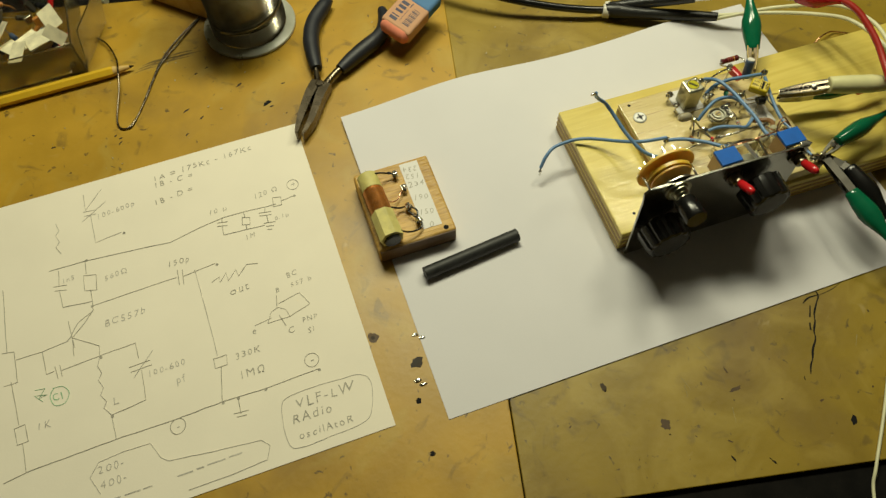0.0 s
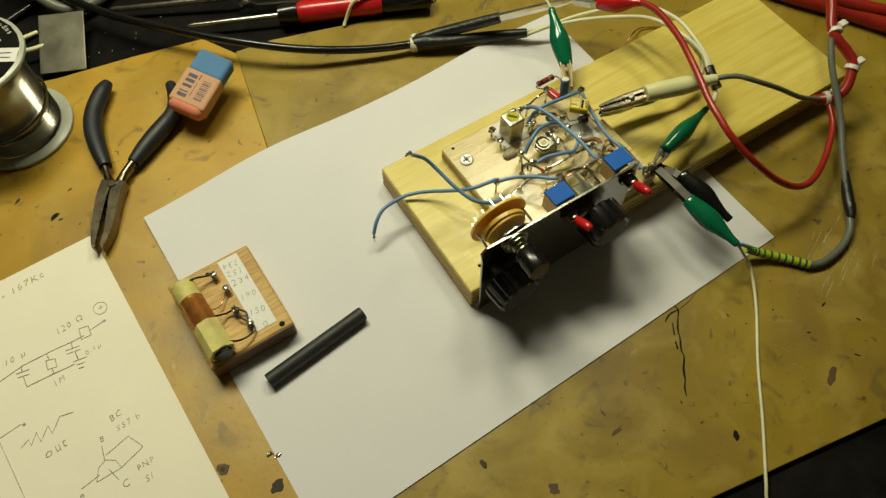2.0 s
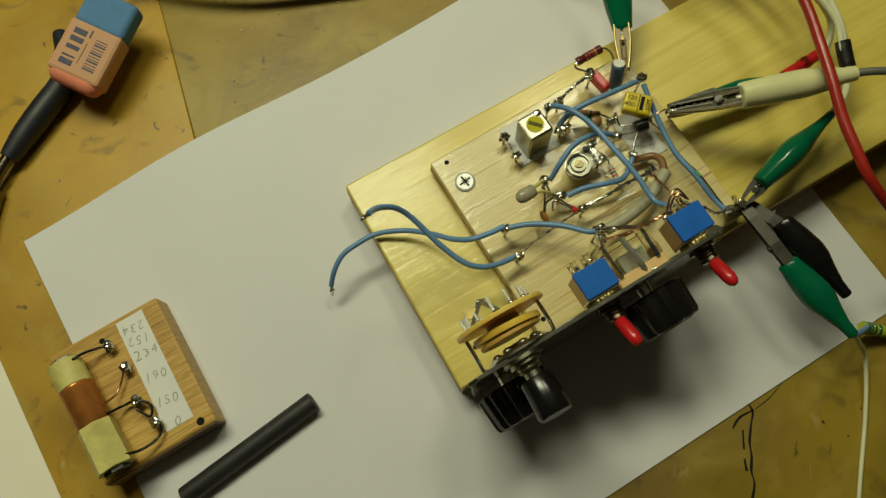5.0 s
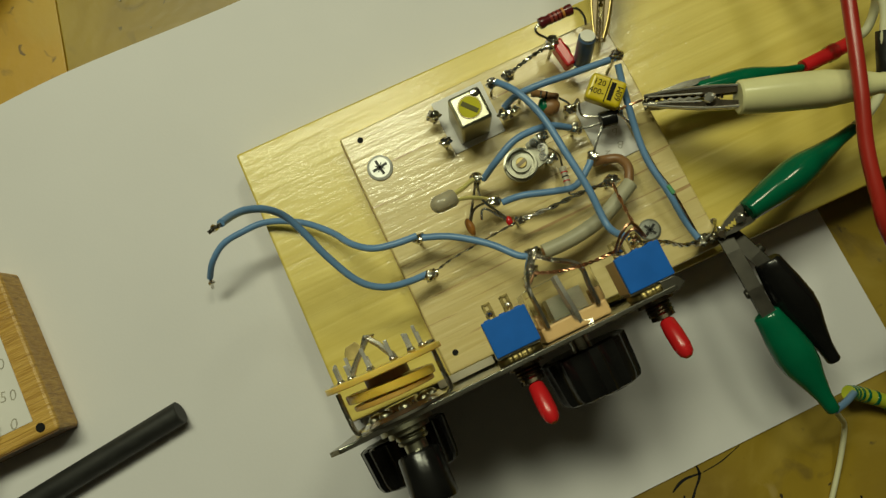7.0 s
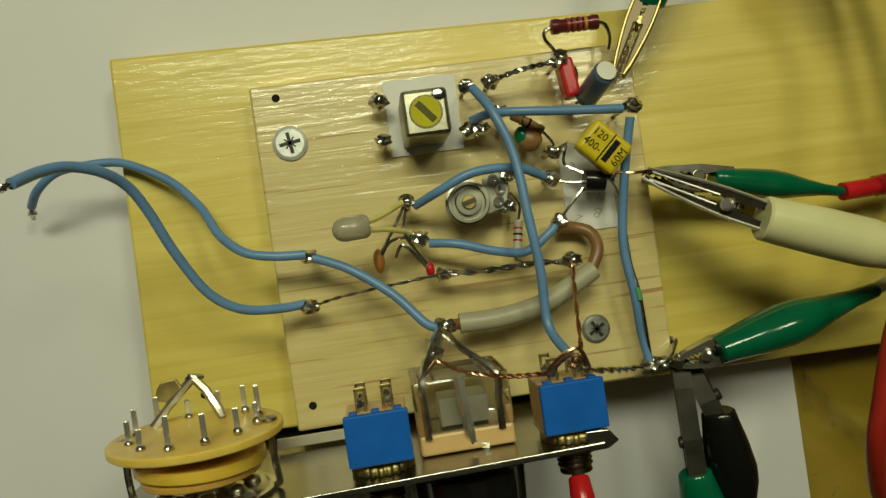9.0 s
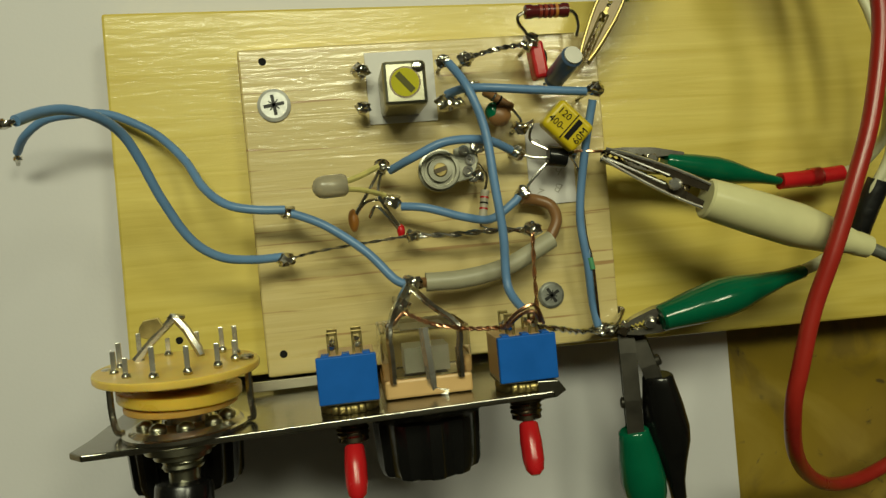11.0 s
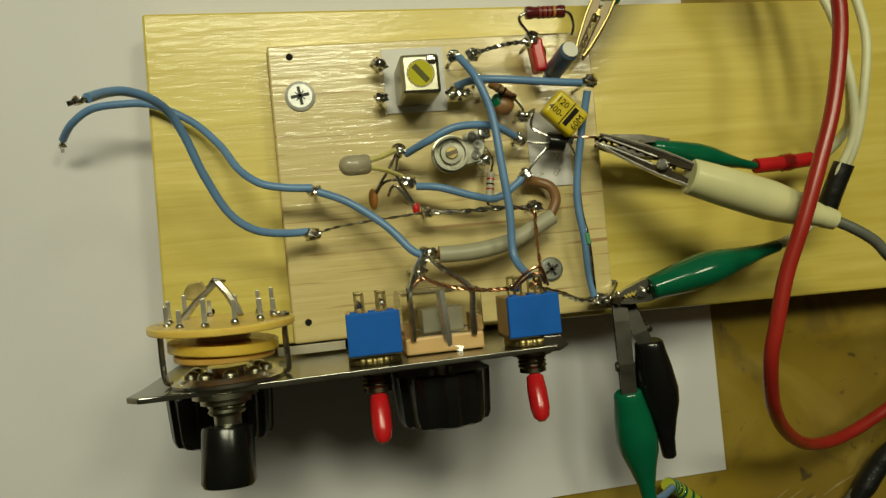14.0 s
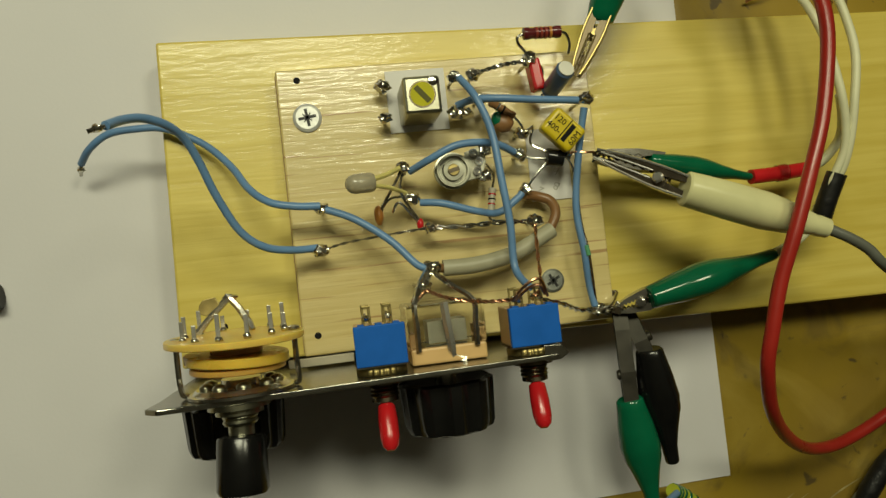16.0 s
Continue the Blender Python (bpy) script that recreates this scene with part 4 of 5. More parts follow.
stroke("d", [(-195.6, 163.6), (-175.0, 163.5), (-147.2, 161.2), (-123.7, 159.1), (-105.5, 163.1), (-89.9, 165.6), (-77.4, 165.3), (-63.6, 164.4), (-57.2, 164.2)])
stroke("d", [(-58.1, 169.5), (-53.2, 168.5), (-53.9, 162.5), (-59.0, 162.6), (-58.1, 169.5)])
stroke("d", [(-53.4, 165.4), (-44.8, 166.4)])
stroke("d", [(-90.8, 166.1), (-91.5, 161.9)])
stroke("d", [(-94.4, 162.8), (-88.0, 161.6)])
stroke("d", [(-94.6, 160.4), (-88.8, 158.9)])
stroke("d", [(-91.8, 159.0), (-91.9, 153.0), (-78.7, 152.2), (-66.9, 151.2)])
stroke("d", [(-79.0, 161.5), (-74.4, 160.0), (-75.4, 155.0), (-80.0, 156.2), (-79.0, 161.5)])
stroke("d", [(-77.4, 165.3), (-77.4, 161.0)])
stroke("d", [(-77.7, 155.6), (-78.1, 152.5)])
stroke("d", [(-64.0, 164.6), (-64.8, 160.3)])
stroke("d", [(-68.4, 161.2), (-61.1, 159.9)])
stroke("d", [(-68.5, 159.1), (-61.4, 157.6)])
stroke("d", [(-64.3, 157.9), (-64.4, 152.9)])
stroke("d", [(-67.2, 152.9), (-60.0, 151.6)])
stroke("d", [(-66.2, 150.2), (-61.5, 149.3)])
stroke("d", [(-66.0, 147.7), (-63.2, 147.1)])
stroke("m", [(-174.5, 163.3), (-174.7, 154.3)])
stroke("m", [(-176.2, 153.6), (-169.0, 151.8), (-169.8, 141.4), (-176.7, 143.1), (-176.2, 153.6)])
stroke("m", [(-173.1, 142.0), (-172.9, 134.5), (-173.2, 128.1), (-182.0, 123.6), (-187.4, 115.1)])
stroke("m", [(-190.2, 161.7), (-190.7, 151.6)])
stroke("m", [(-194.0, 151.9), (-186.3, 150.7)])
stroke("m", [(-193.4, 148.9), (-186.8, 147.5)])
stroke("m", [(-190.7, 147.5), (-189.7, 136.6), (-173.3, 134.7)])
stroke("m", [(-173.4, 131.6), (-149.8, 132.7), (-123.9, 133.6)])
stroke("m", [(-122.7, 138.5), (-122.9, 128.1)])
stroke("m", [(-119.8, 137.6), (-120.4, 127.7)])
stroke("m", [(-120.0, 133.0), (-100.8, 135.2)])
stroke("f", [(-112.9, 134.9), (-110.9, 102.7), (-109.7, 76.8)])
stroke("m", [(-112.1, 75.5), (-104.9, 75.6), (-105.5, 69.7), (-112.2, 69.5), (-112.1, 75.5)])
stroke("m", [(-109.0, 69.1), (-111.9, 49.4)])
stroke("m", [(-86.3, 87.5), (-76.5, 89.0)])
stroke("m", [(-79.0, 86.4), (-75.8, 92.6), (-71.2, 94.3), (-67.4, 91.5), (-66.2, 86.4)])
stroke("m", [(-79.0, 86.4), (-66.2, 86.4)])
stroke("m", [(-70.5, 96.5), (-57.5, 99.4), (-53.3, 90.4), (-66.2, 86.4)])
stroke("m", [(-70.6, 102.0), (-71.8, 94.6)])
stroke("m", [(-71.7, 89.2), (-69.5, 81.5)])
stroke("m", [(-104.8, 123.2), (-99.9, 125.4), (-99.8, 121.7), (-95.5, 126.7), (-95.2, 121.0), (-89.6, 127.1), (-89.1, 122.1), (-83.0, 128.0), (-76.6, 126.6)])
stroke("f", [(-171.2, 212.7), (-170.9, 200.2), (-160.0, 213.2)])
stroke("f", [(-172.3, 199.4), (-165.1, 198.7)])
stroke("f", [(-172.1, 196.2), (-165.0, 195.5)])
stroke("f", [(-168.1, 195.7), (-167.2, 174.4), (-151.3, 176.4)])
stroke("f", [(-173.5, 192.4), (-158.3, 202.9)])
stroke("f", [(-189.5, 196.3), (-188.0, 191.0), (-190.1, 187.7), (-188.2, 182.3), (-190.5, 179.2), (-187.7, 173.5)])
stroke("m", [(-222.5, 159.7), (-222.0, 117.7)])
stroke("m", [(-224.6, 118.6), (-218.1, 117.5), (-217.0, 98.2), (-224.1, 98.3)])
stroke("m", [(-220.4, 99.4), (-217.4, 73.3)])
stroke("m", [(-220.0, 71.9), (-214.3, 72.7), (-213.2, 62.7), (-218.8, 62.4), (-220.0, 71.9)])
stroke("m", [(-216.1, 62.6), (-214.9, 46.3)])
stroke("d", [(-226.5, 44.3), (-214.9, 46.3), (-168.8, 48.2), (-136.9, 48.4), (-111.7, 49.6), (-88.6, 49.0), (-58.2, 50.5)])
stroke("m", [(-217.1, 112.1), (-202.8, 112.1), (-189.3, 113.8), (-185.8, 116.4)])
stroke("m", [(-202.8, 112.1), (-201.4, 97.6), (-197.4, 98.0)])
stroke("m", [(-196.8, 101.0), (-195.5, 93.1)])
stroke("m", [(-194.0, 100.8), (-193.3, 93.5)])
stroke("m", [(-193.1, 97.2), (-172.6, 98.8), (-152.3, 99.8), (-151.9, 90.1)])
stroke("m", [(-157.2, 86.2), (-146.0, 86.7)])
stroke("m", [(-156.9, 83.1), (-145.3, 83.5)])
stroke("m", [(-151.0, 82.2), (-151.0, 64.4), (-169.5, 62.2), (-168.8, 48.2)])
stroke("f", [(-155.8, 79.0), (-143.7, 92.3)])
stroke("m", [(-185.9, 115.1), (-186.0, 103.5)])
stroke("m", [(-187.3, 126.3), (-185.2, 108.4)])
stroke("m", [(-185.9, 115.1), (-178.6, 121.8), (-172.7, 129.2)])
stroke("m", [(-185.9, 115.1), (-172.1, 105.0), (-172.2, 98.6)])
stroke("f", [(-172.2, 98.6), (-174.0, 92.9), (-172.3, 88.1), (-174.4, 84.3), (-172.2, 79.2), (-174.1, 75.5), (-171.3, 70.6), (-173.3, 67.6), (-169.5, 62.2)])
stroke("m", [(-103.4, 49.5), (-103.6, 40.1)])
stroke("m", [(-107.4, 41.0), (-99.6, 40.5)])
stroke("m", [(-106.1, 38.6), (-100.9, 38.2)])
stroke("f", [(-82.9, 34.0), (-79.4, 39.8), (-63.4, 41.3), (-47.8, 40.6), (-37.8, 39.5), (-33.3, 33.7), (-36.9, 18.8), (-44.0, 13.3), (-61.9, 12.1), (-77.2, 11.5), (-82.5, 14.4), (-83.6, 23.8), (-82.9, 34.0)])
stroke("f", [(-179.5, 22.6), (-183.7, 32.6), (-179.0, 39.1), (-165.4, 40.3), (-151.9, 40.0), (-147.8, 30.8), (-144.0, 27.7), (-121.4, 24.8), (-96.3, 22.2), (-92.5, 18.0), (-95.4, 11.3), (-115.6, 9.8), (-136.3, 9.6)])
stroke("g", [(-198.7, 88.1), (-193.3, 87.4), (-190.4, 82.7), (-192.9, 77.6), (-198.2, 77.8), (-200.4, 83.8), (-198.0, 88.3)])
stroke("g", [(-208.2, 90.2), (-202.9, 89.6), (-206.4, 84.7), (-202.0, 85.6), (-208.8, 86.8), (-204.3, 82.3)])
for x, y in ((-173.7, 163.6), (-173.3, 131.5), (-171.8, 97.5), (-169.4, 61.3), (-111.7, 48.9), (-103.4, 48.7), (-88.3, 48.6), (-58.1, 49.7), (-149.9, 175.4), (-99.7, 134.2), (-44.8, 166.4)):
    part("pencil_dot", lathe((x, y, 0.26), (x, y, 1), [(0, 0.9), (0.14, 0.8)], 10), M_PENCIL, schematic)
circle(-44.0, 175.1, 3.6)
circle(-60.7, 56.7, 3.9)
circle(-136.8, 44.4, 4.0)
note("120 Ω", -61.7, 174.6, 5)
note("10 µ", -92.7, 171.8, 5)
note("1M", -77.1, 146.8, 4.5)
note("0.1µ", -55.8, 154.1, 4)
note("150p", -121.5, 143.6, 5.5)
note("560Ω", -158.2, 147.9, 5)
note("1n5", -185.3, 154.2, 4.5)
note("out", -90.2, 113.5, 7)
note("BC557b", -155.9, 117.9, 6)
note("BC", -59.4, 112.9, 4.5)
note("557 b", -55.2, 106.0, 4.5)
note("PNP", -55.7, 81.8, 4.5)
note("Si", -56.9, 74.5, 4.5)
note("B", -69.6, 105.1, 4)
note("C", -67.3, 77.8, 4.5)
note("e", -87.4, 84.2, 4.5)
note("330K", -93.6, 72.7, 5.4)
note("1MΩ", -93.6, 60.8, 6)
note("100-600", -138.0, 79.0, 5)
note("pf", -131.6, 69.8, 6)
note("1A = 175Kc - 167Kc", -95.6, 211.2, 6)
note("1B - C =", -115.4, 204.4, 5.5)
note("1B - D =", -117.0, 192.3, 5.5)
note("100-600p", -153.1, 194.0, 5)
note("+", -44.0, 175.1, 6)
note("-", -60.7, 56.7, 8)
note("VLF-LW", -59.1, 34.6, 8)
note("RAdio", -68.0, 27.0, 7)
note("oscilAtoR", -62.7, 17.6, 5.8)
note("1K", -205.1, 68.5, 5.5)
note("L", -167.1, 69.2, 7)
note("-", -136.8, 44.4, 6)
note("C1", -196.2, 82.3, 6)
note("200-", -173.0, 34.6, 6)
note("400-", -172.5, 26.6, 6)
for i, (x0_, x1_) in enumerate(((-178, -170), (-168, -160), (-158.5, -154))):
    part("pencil_bar", box(x0_, x1_, 17.6, 18.2, 0.26, 0.36), M_PENCIL_FAINT, schematic, smooth=False)
for i, (x0_, x1_) in enumerate(((-141, -133), (-131, -127), (-125.5, -116), (-114, -107))):
    part("pencil_bar", box(x0_, x1_, 18.0 + i * 0.3, 18.7 + i * 0.3, 0.26, 0.36), M_PENCIL_FAINT, schematic, smooth=False)


# ---- crocodile clips and leads ----
def clip_jaw(a, b, side, width, spread, up, material, parent, rim=None):
    """One toothed jaw from the sleeve at b to the tip at a, opened to one side."""
    a, b = V(a), V(b)
    d = (a - b)
    L = d.length
    d.normalize()
    u = (V(up) - d * V(up).dot(d)).normalized()
    w = d.cross(u)
    top = [(0, 2.5), (L * 0.4, 2.8), (L * 0.8, 1.9), (L, 1.0)]
    low = []
    n = 7
    for i in range(n * 2 + 1):
        s = L * (1.0 - 0.6 * i / (n * 2))
        low.append((s, 0.2 + 0.65 * (i % 2) + spread * (1 - s / L) * 0.6))
    low += [(0, 0.7 + spread)]
    poly = top + low
    bm = bmesh.new()
    for y0, y1 in ((-width, -width + 0.5), (width - 0.5, width)):
        rings = [[bm.verts.new(b + d * s + w * side * h + u * y) for s, h in poly] for y in (y0, y1)]
        bm.faces.new(rings[0])
        bm.faces.new(rings[1][::-1])
        m = len(poly)
        for i in range(m):
            bm.faces.new((rings[0][i], rings[1][i], rings[1][(i + 1) % m], rings[0][(i + 1) % m]))
    rings = [[bm.verts.new(b + d * s + w * side * (h + e) + u * y) for s, h in top] for y, e in ((-width, 0), (width, 0), (width, 0.4), (-width, 0.4))]
    for i in range(3):
        for k in range(4):
            bm.faces.new((rings[k][i], rings[k][i + 1], rings[(k + 1) % 4][i + 1], rings[(k + 1) % 4][i]))
    jaw = part("jaw", bm, material, parent)
    if rim:
        # bright tubes stand in for the highlight along the jaw's edges
        for y in (-width, width):
            part("edge_highlight", tube([b + d * s + w * side * (h + 0.2) + u * y for s, h in top], 0.42, 8, steps=4), rim, jaw, "bright tube for the edge highlight")
        part("edge_highlight", tube([b + d * s + w * side * h + u * width for s, h in low[1:-1:2]], 0.3, 6, smooth_path=False), rim, jaw, "bright tube for the edge highlight")
    return jaw


def croc_clip(name, label, tip, start, end, sleeve, up, r=4.6, metal=None, width=2.1, squash=0.8, spread=1.5, rim=None):
    metal = metal or M_JAW
    root = thing("crocodile_clip", label, "clip", tip, "crocodile clips on the circuit")
    tip, start, end = V(tip), V(start), V(end)
    b = start + (end - start).normalized() * 4
    for s in (-1, 1):
        clip_jaw(tip, b, s, width, spread, up, metal, root, rim)
    d = (start - tip).normalized()
    u = (V(up) - d * V(up).dot(d)).normalized()
    pv = tip + (start - tip) * 0.72
    part("pivot_rivet", lathe(pv - u * (width + 0.7), pv + u * (width + 0.7), [(0, 1.0), (0.4, 1.5), (2 * width + 1.0, 1.5), (2 * width + 1.4, 1.0)], 14), rim or metal, root)
    part("spring", tube([pv + u * (1.6 * math.cos(i)) * 0.3 + d * 0.3 * i + d.cross(u) * 1.3 * math.sin(i * 1.4) for i in range(10)], 0.35, 6), M_DARKSTEEL, root)
    L = (end - start).length
    prof = [(-0.5, r * 0.68), (0, r * 0.80), (L * 0.06, r * 0.86), (L * 0.22, r * 1.06), (L * 0.4, r * 1.2), (L * 0.52, r * 1.12), (L * 0.68, r * 0.78), (L * 0.84, r * 0.50), (L * 0.93, r * 0.44), (L * 0.985, r * 0.42), (L, r * 0.34)]
    if sleeve == M_CREAM:
        prof = [(-0.5, r * 0.86), (0, r * 0.96), (L * 0.1, r * 1.0), (L * 0.3, r * 1.05), (L * 0.55, r * 1.06), (L * 0.75, r * 0.86), (L * 0.9, r * 0.58), (L * 0.93, r * 0.60), (L, r * 0.54)]
    part("sleeve", lathe(start, end, prof, 24, squash=squash, up=up), sleeve, root, label.split(" crocodile")[0].split(" clip")[0])
    return root


def cable(name, label, pts, r, material, category="cable", n=12, steps=8):
    o = part(name, tube(pts, r, n, steps=steps), material)
    return tagged(o, label, category)


UPZ = (0, 0, 1)
croc_clip("green", "green vinyl crocodile clip gripping a resistor lead", (249, 136.2, 32.5), (258.5, 152, 32.5), (270.5, 185.5, 46), M_GREEN, (-0.45, -0.35, 0.82), 4.2, M_JAWMID, width=1.5, squash=1.2, spread=0.4, rim=M_BRASS)
# cream clip: the shade inside its bright jaws is put into dark steel
croc_clip("cream", "cream vinyl crocodile clip gripping the transistor lead", (251.4, 111.6, 36.5), (269.2, 98.2, 51.5), (307.8, 83.2, 54.0), M_CREAM, (-0.30, -0.1, 0.93), 5.0, M_DARKSTEEL, width=2.6, squash=1.0, spread=0.8, rim=M_STRAP)
croc_clip("green", "green vinyl crocodile clip under the cream clip", (252, 111.6, 32.5), (269, 108.8, 32), (302, 101.2, 30), M_GREEN, (0.2, 0, 1), 3.7)
croc_clip("green", "glossy green vinyl crocodile clip on the output terminal", (255.0, 66.5, 31), (262.3, 68.9, 36.5), (302, 77.2, 37.5), M_GREEN, UPZ, 5.3, width=2.0)
croc_clip("green", "green vinyl crocodile clip hanging over the board's edge", (255.4, 66, 29), (254.8, 39, 30.5), (261.0, 4.4, 25.0), M_GREEN, (1, 0, 0.3), 5.0, M_JAWDARK)
croc_clip("black", "black vinyl crocodile clip hanging over the board's edge", (258.5, 65.5, 27), (262.0, 53, 32.0), (267.8, 17.5, 26.4), M_BLACK, (1, 0, 0.5), 5.0, M_JAWDARK)
croc_clip("red", "red vinyl crocodile clip on a steel probe", (290, 186.5, 41), (298.5, 173.5, 45), (310.5, 150, 57), M_RED, UPZ, 5.2, squash=0.9)
part("terminal_post", tube([(253.5, 66, 18), (253.5, 66, 33)], 1.1, 10), M_DARKSTEEL, unit)
part("terminal_post", tube([(256, 70.5, 18), (256, 70.5, 26)], 1.0, 10), M_DARKSTEEL, unit)
part("solder_joint", blob((254.5, 66.5, 31), 1.7, seed=4, rough=0.8), M_SOLDER, unit)
part("wire_link", tube([(248, 67, 31), (252, 67.5, 31), (256, 70.5, 27)], 0.6, 8), M_SOLDER, unit)

cable("red_sleeve_end", "red insulated plug sleeve on a white lead", [(302, 101.2, 30), (311, 101.4, 29.5), (321, 102, 29)], 2.3, M_RED, "sleeve")
cable("clear_collar", "clear plastic collar round a red sleeve", [(311, 101.4, 29.6), (314, 101.6, 29.5)], 2.7, M_CLEARTRAY, "collar")
cable("white_lead", "thin off-white lead under the clips", [(321, 102, 29), (327, 104, 29.5), (331, 110, 33), (329, 116, 38), (326, 122, 42)], 1.4, M_WHITECABLE)
cable("white_lead", "off-white lead curving over the plank", [(268, 206, 11), (272, 204.5, 11), (301, 187, 19), (316, 163, 33), (321, 145, 42), (324, 123, 45), (325, 107, 43), (321, 96, 40), (320, 88, 37)], 1.25, M_WHITECABLE)
cable("white_lead", "off-white lead curving over the plank", [(268, 203, 10), (284, 198, 14), (304, 188, 22), (325, 163, 38), (330.5, 139, 44), (328, 119, 45), (325, 102, 42), (320.5, 92, 37)], 1.25, M_WHITECABLE)
cable("white_lead", "short pale lead into a green clip", [(320, 90, 35), (317, 84, 34), (309, 79.5, 36), (301.5, 77.2, 37.4)], 1.5, M_WHITECABLE)
cable("tape_wrap", "black tape wrapped round the white leads", [(323.5, 99, 40), (321, 92, 38), (319.5, 86, 36)], 2.9, M_TAPE, "tape")
cable("red_cable", "dark red rubber cable looping down to the bench", [(310.5, 150, 57), (311, 142, 59), (309.5, 131, 60.5), (304.5, 113, 62), (298.5, 98, 62.5), (293, 84, 62), (288, 71, 60.5), (284.5, 58, 59.5), (283.5, 48, 57), (289, 34, 48), (302, 21.5, 34), (316, 14, 24), (332, 13, 18), (352, 20, 16), (374, 34, 17), (384, 47, 19)], 1.95, M_REDCABLE, steps=10)
cable("grey_cable", "thin grey cable arching over the plank", [(307.4, 83.4, 54), (313, 80, 55.5), (318, 76.3, 56), (323, 71.4, 55), (340, 62, 46), (360, 55, 32), (382, 51, 20)], 1.5, M_GREY)
cable("red_harness", "bundle of red wires held by nylon ties", [(420, 110, 52), (414, 93, 52), (401, 76, 46), (402, 62, 40), (401, 54, 36), (390, 46, 26), (379, 54, 18)], 3.2, M_REDCABLE)
for c, d in (((402, 75, 46), (0.6, 1, 0.3)), ((400, 53, 35), (0.8, 0.5, 0.6)), ((384, 50, 21), (1, -0.5, 0.3))):
    a = V(c)
    t_ = part("cable_tie", lathe(a - V(d).normalized() * 1.4, a + V(d).normalized() * 1.4, [(0, 3.9), (0.2, 4.3), (2.6, 4.3), (2.8, 3.9)], 18), M_NYLON)
    tagged(t_, "white nylon tie round red wires", "cable tie", "nylon ties on the red wires")
    part("tie_head", box(a.x + 2, a.x + 7, a.y - 2.2, a.y + 2.2, a.z + 1, a.z + 5, 0.8), M_NYLON, t_)
cable("grey_cable", "grey cable running from the red harness to the taped joint", [(395, 72, 46), (387, 59, 38), (378, 36, 24), (366, 18, 15), (356, 3, 9)], 2.0, M_GREY)
cable("tape_joint", "black taped cable joint lying on the board", [(360, 8, 11), (354, -1, 7), (348, -10, 5), (344, -15, 4)], [2.0, 3.2, 3.4, 2.2], M_TAPE, "tape")
cable("grey_cable", "dark grey cable curving across the board", [(346, -12, 3.4), (338, -20, 2.6), (325, -25, 2.4), (310, -26, 2.4), (301, -23, 2.4)], 2.2, M_GREY)
cable("earth_wire", "green and yellow striped earth wire", [(301, -23, 3), (292, -12, 3), (280, -1, 6), (274, 3, 10)], 2.4, M_GY)
pe = [V(p) for p in spline([(301, -23, 3), (292, -12, 3), (280, -1, 6), (274, 3, 10)], 8)]
for i in range(2, len(pe) - 2, 2):
    s_ = part("green_stripe", lathe(pe[i] - (pe[i + 1] - pe[i]) * 0.4, pe[i + 1], [(0, 2.45), (0.05, 2.55), (1.1, 2.55), (1.2, 2.45)], 12), M_GREEN, bpy.data.objects["earth_wire"])
cable("blue_lead", "short blue lead into a green clip", [(275, 2.5, 11), (268, 3.4, 19), (261.4, 4.4, 24.8)], 1.1, M_BLUE_WIRE)
cable("thin_white_wire", "thin off-white wire trailing over the board's front edge", [(261.0, 4.6, 25), (264.5, 0, 18), (268, -8, 7), (258, -25, 0.8), (235, -49, 0.6), (215, -72, 0.6), (195, -94, 0.2), (188, -104, -2.6), (175, -130, -3)], 0.85, M_WHITECABLE)
cable("thin_white_wire", "thin white wire rising from a green clip", [(270.4, 185, 45.8), (270, 196, 48), (262, 230, 46), (245, 262, 36), (228, 283, 24)], 0.8, M_WHITECABLE)
cable("thin_white_wire", "thin off-white wire bent over a red screwdriver handle", [(175, 287, 0.6), (178, 288.5, 4), (185, 289, 15), (196, 287, 18.5), (206, 284, 17), (215, 290, 12), (228, 283, 24)], 1.2, M_WHITECABLE)
cable("copper_wire", "bent bare copper wire on the board", [(326, 165, 1), (331, 167, 4), (340, 170, 3), (347, 170.5, 1), (360, 163, 0.6)], 0.5, M_COPPER)
cable("black_cable", "thick black cable lying across the boards", [(-60, 560, 4), (-35, 500, 9), (-2.5, 444.3, 14.0), (20.8, 406.6, 14.0), (44.2, 367.1, 15.0), (76.5, 327.0, 16.0), (106.5, 295.1, 16.0), (135.5, 272.4, 13.0), (164.8, 256.9, 9.0), (189.7, 246.0, 7.0), (205, 241, 6)], 2.7, M_BLACK)
tie = part("cable_tie", lathe((201.4, 242.6, 5), (205.8, 240.2, 5), [(0, 4.4), (0.3, 4.9), (4.4, 4.9), (4.8, 4.4)], 18), M_NYLON)
tagged(tie, "white nylon tie round the black cable", "cable tie")
part("tie_head", box(205, 209, 244, 248, 4, 8, 0.8), M_NYLON, tie)
cable("tape_wrap", "black taped cable branch with a loose wrap", [(203, 242, 5.5), (210, 238, 6), (222, 230, 7), (248, 217, 8), (270, 204, 10.5)], [4.4, 5.6, 4.2, 4.0, 3.0], M_TAPE, "tape")
probe = part("steel_probe", lathe((224, 237, 10), (292, 186, 42), [(0, 2.4), (4, 3.4), (50, 3.6), (80, 3.2), (91, 1.8)], 8, squash=0.4, up=UPZ), M_STRAP)
tagged(probe, "flat bright steel probe rising from black tape", "probe")
part("tape_grip", tube([(206, 243, 7), (220, 238, 9), (240, 225, 17), (254, 214.5, 24)], [3.0, 3.8, 3.8, 3.5], 10), M_TAPE, probe)
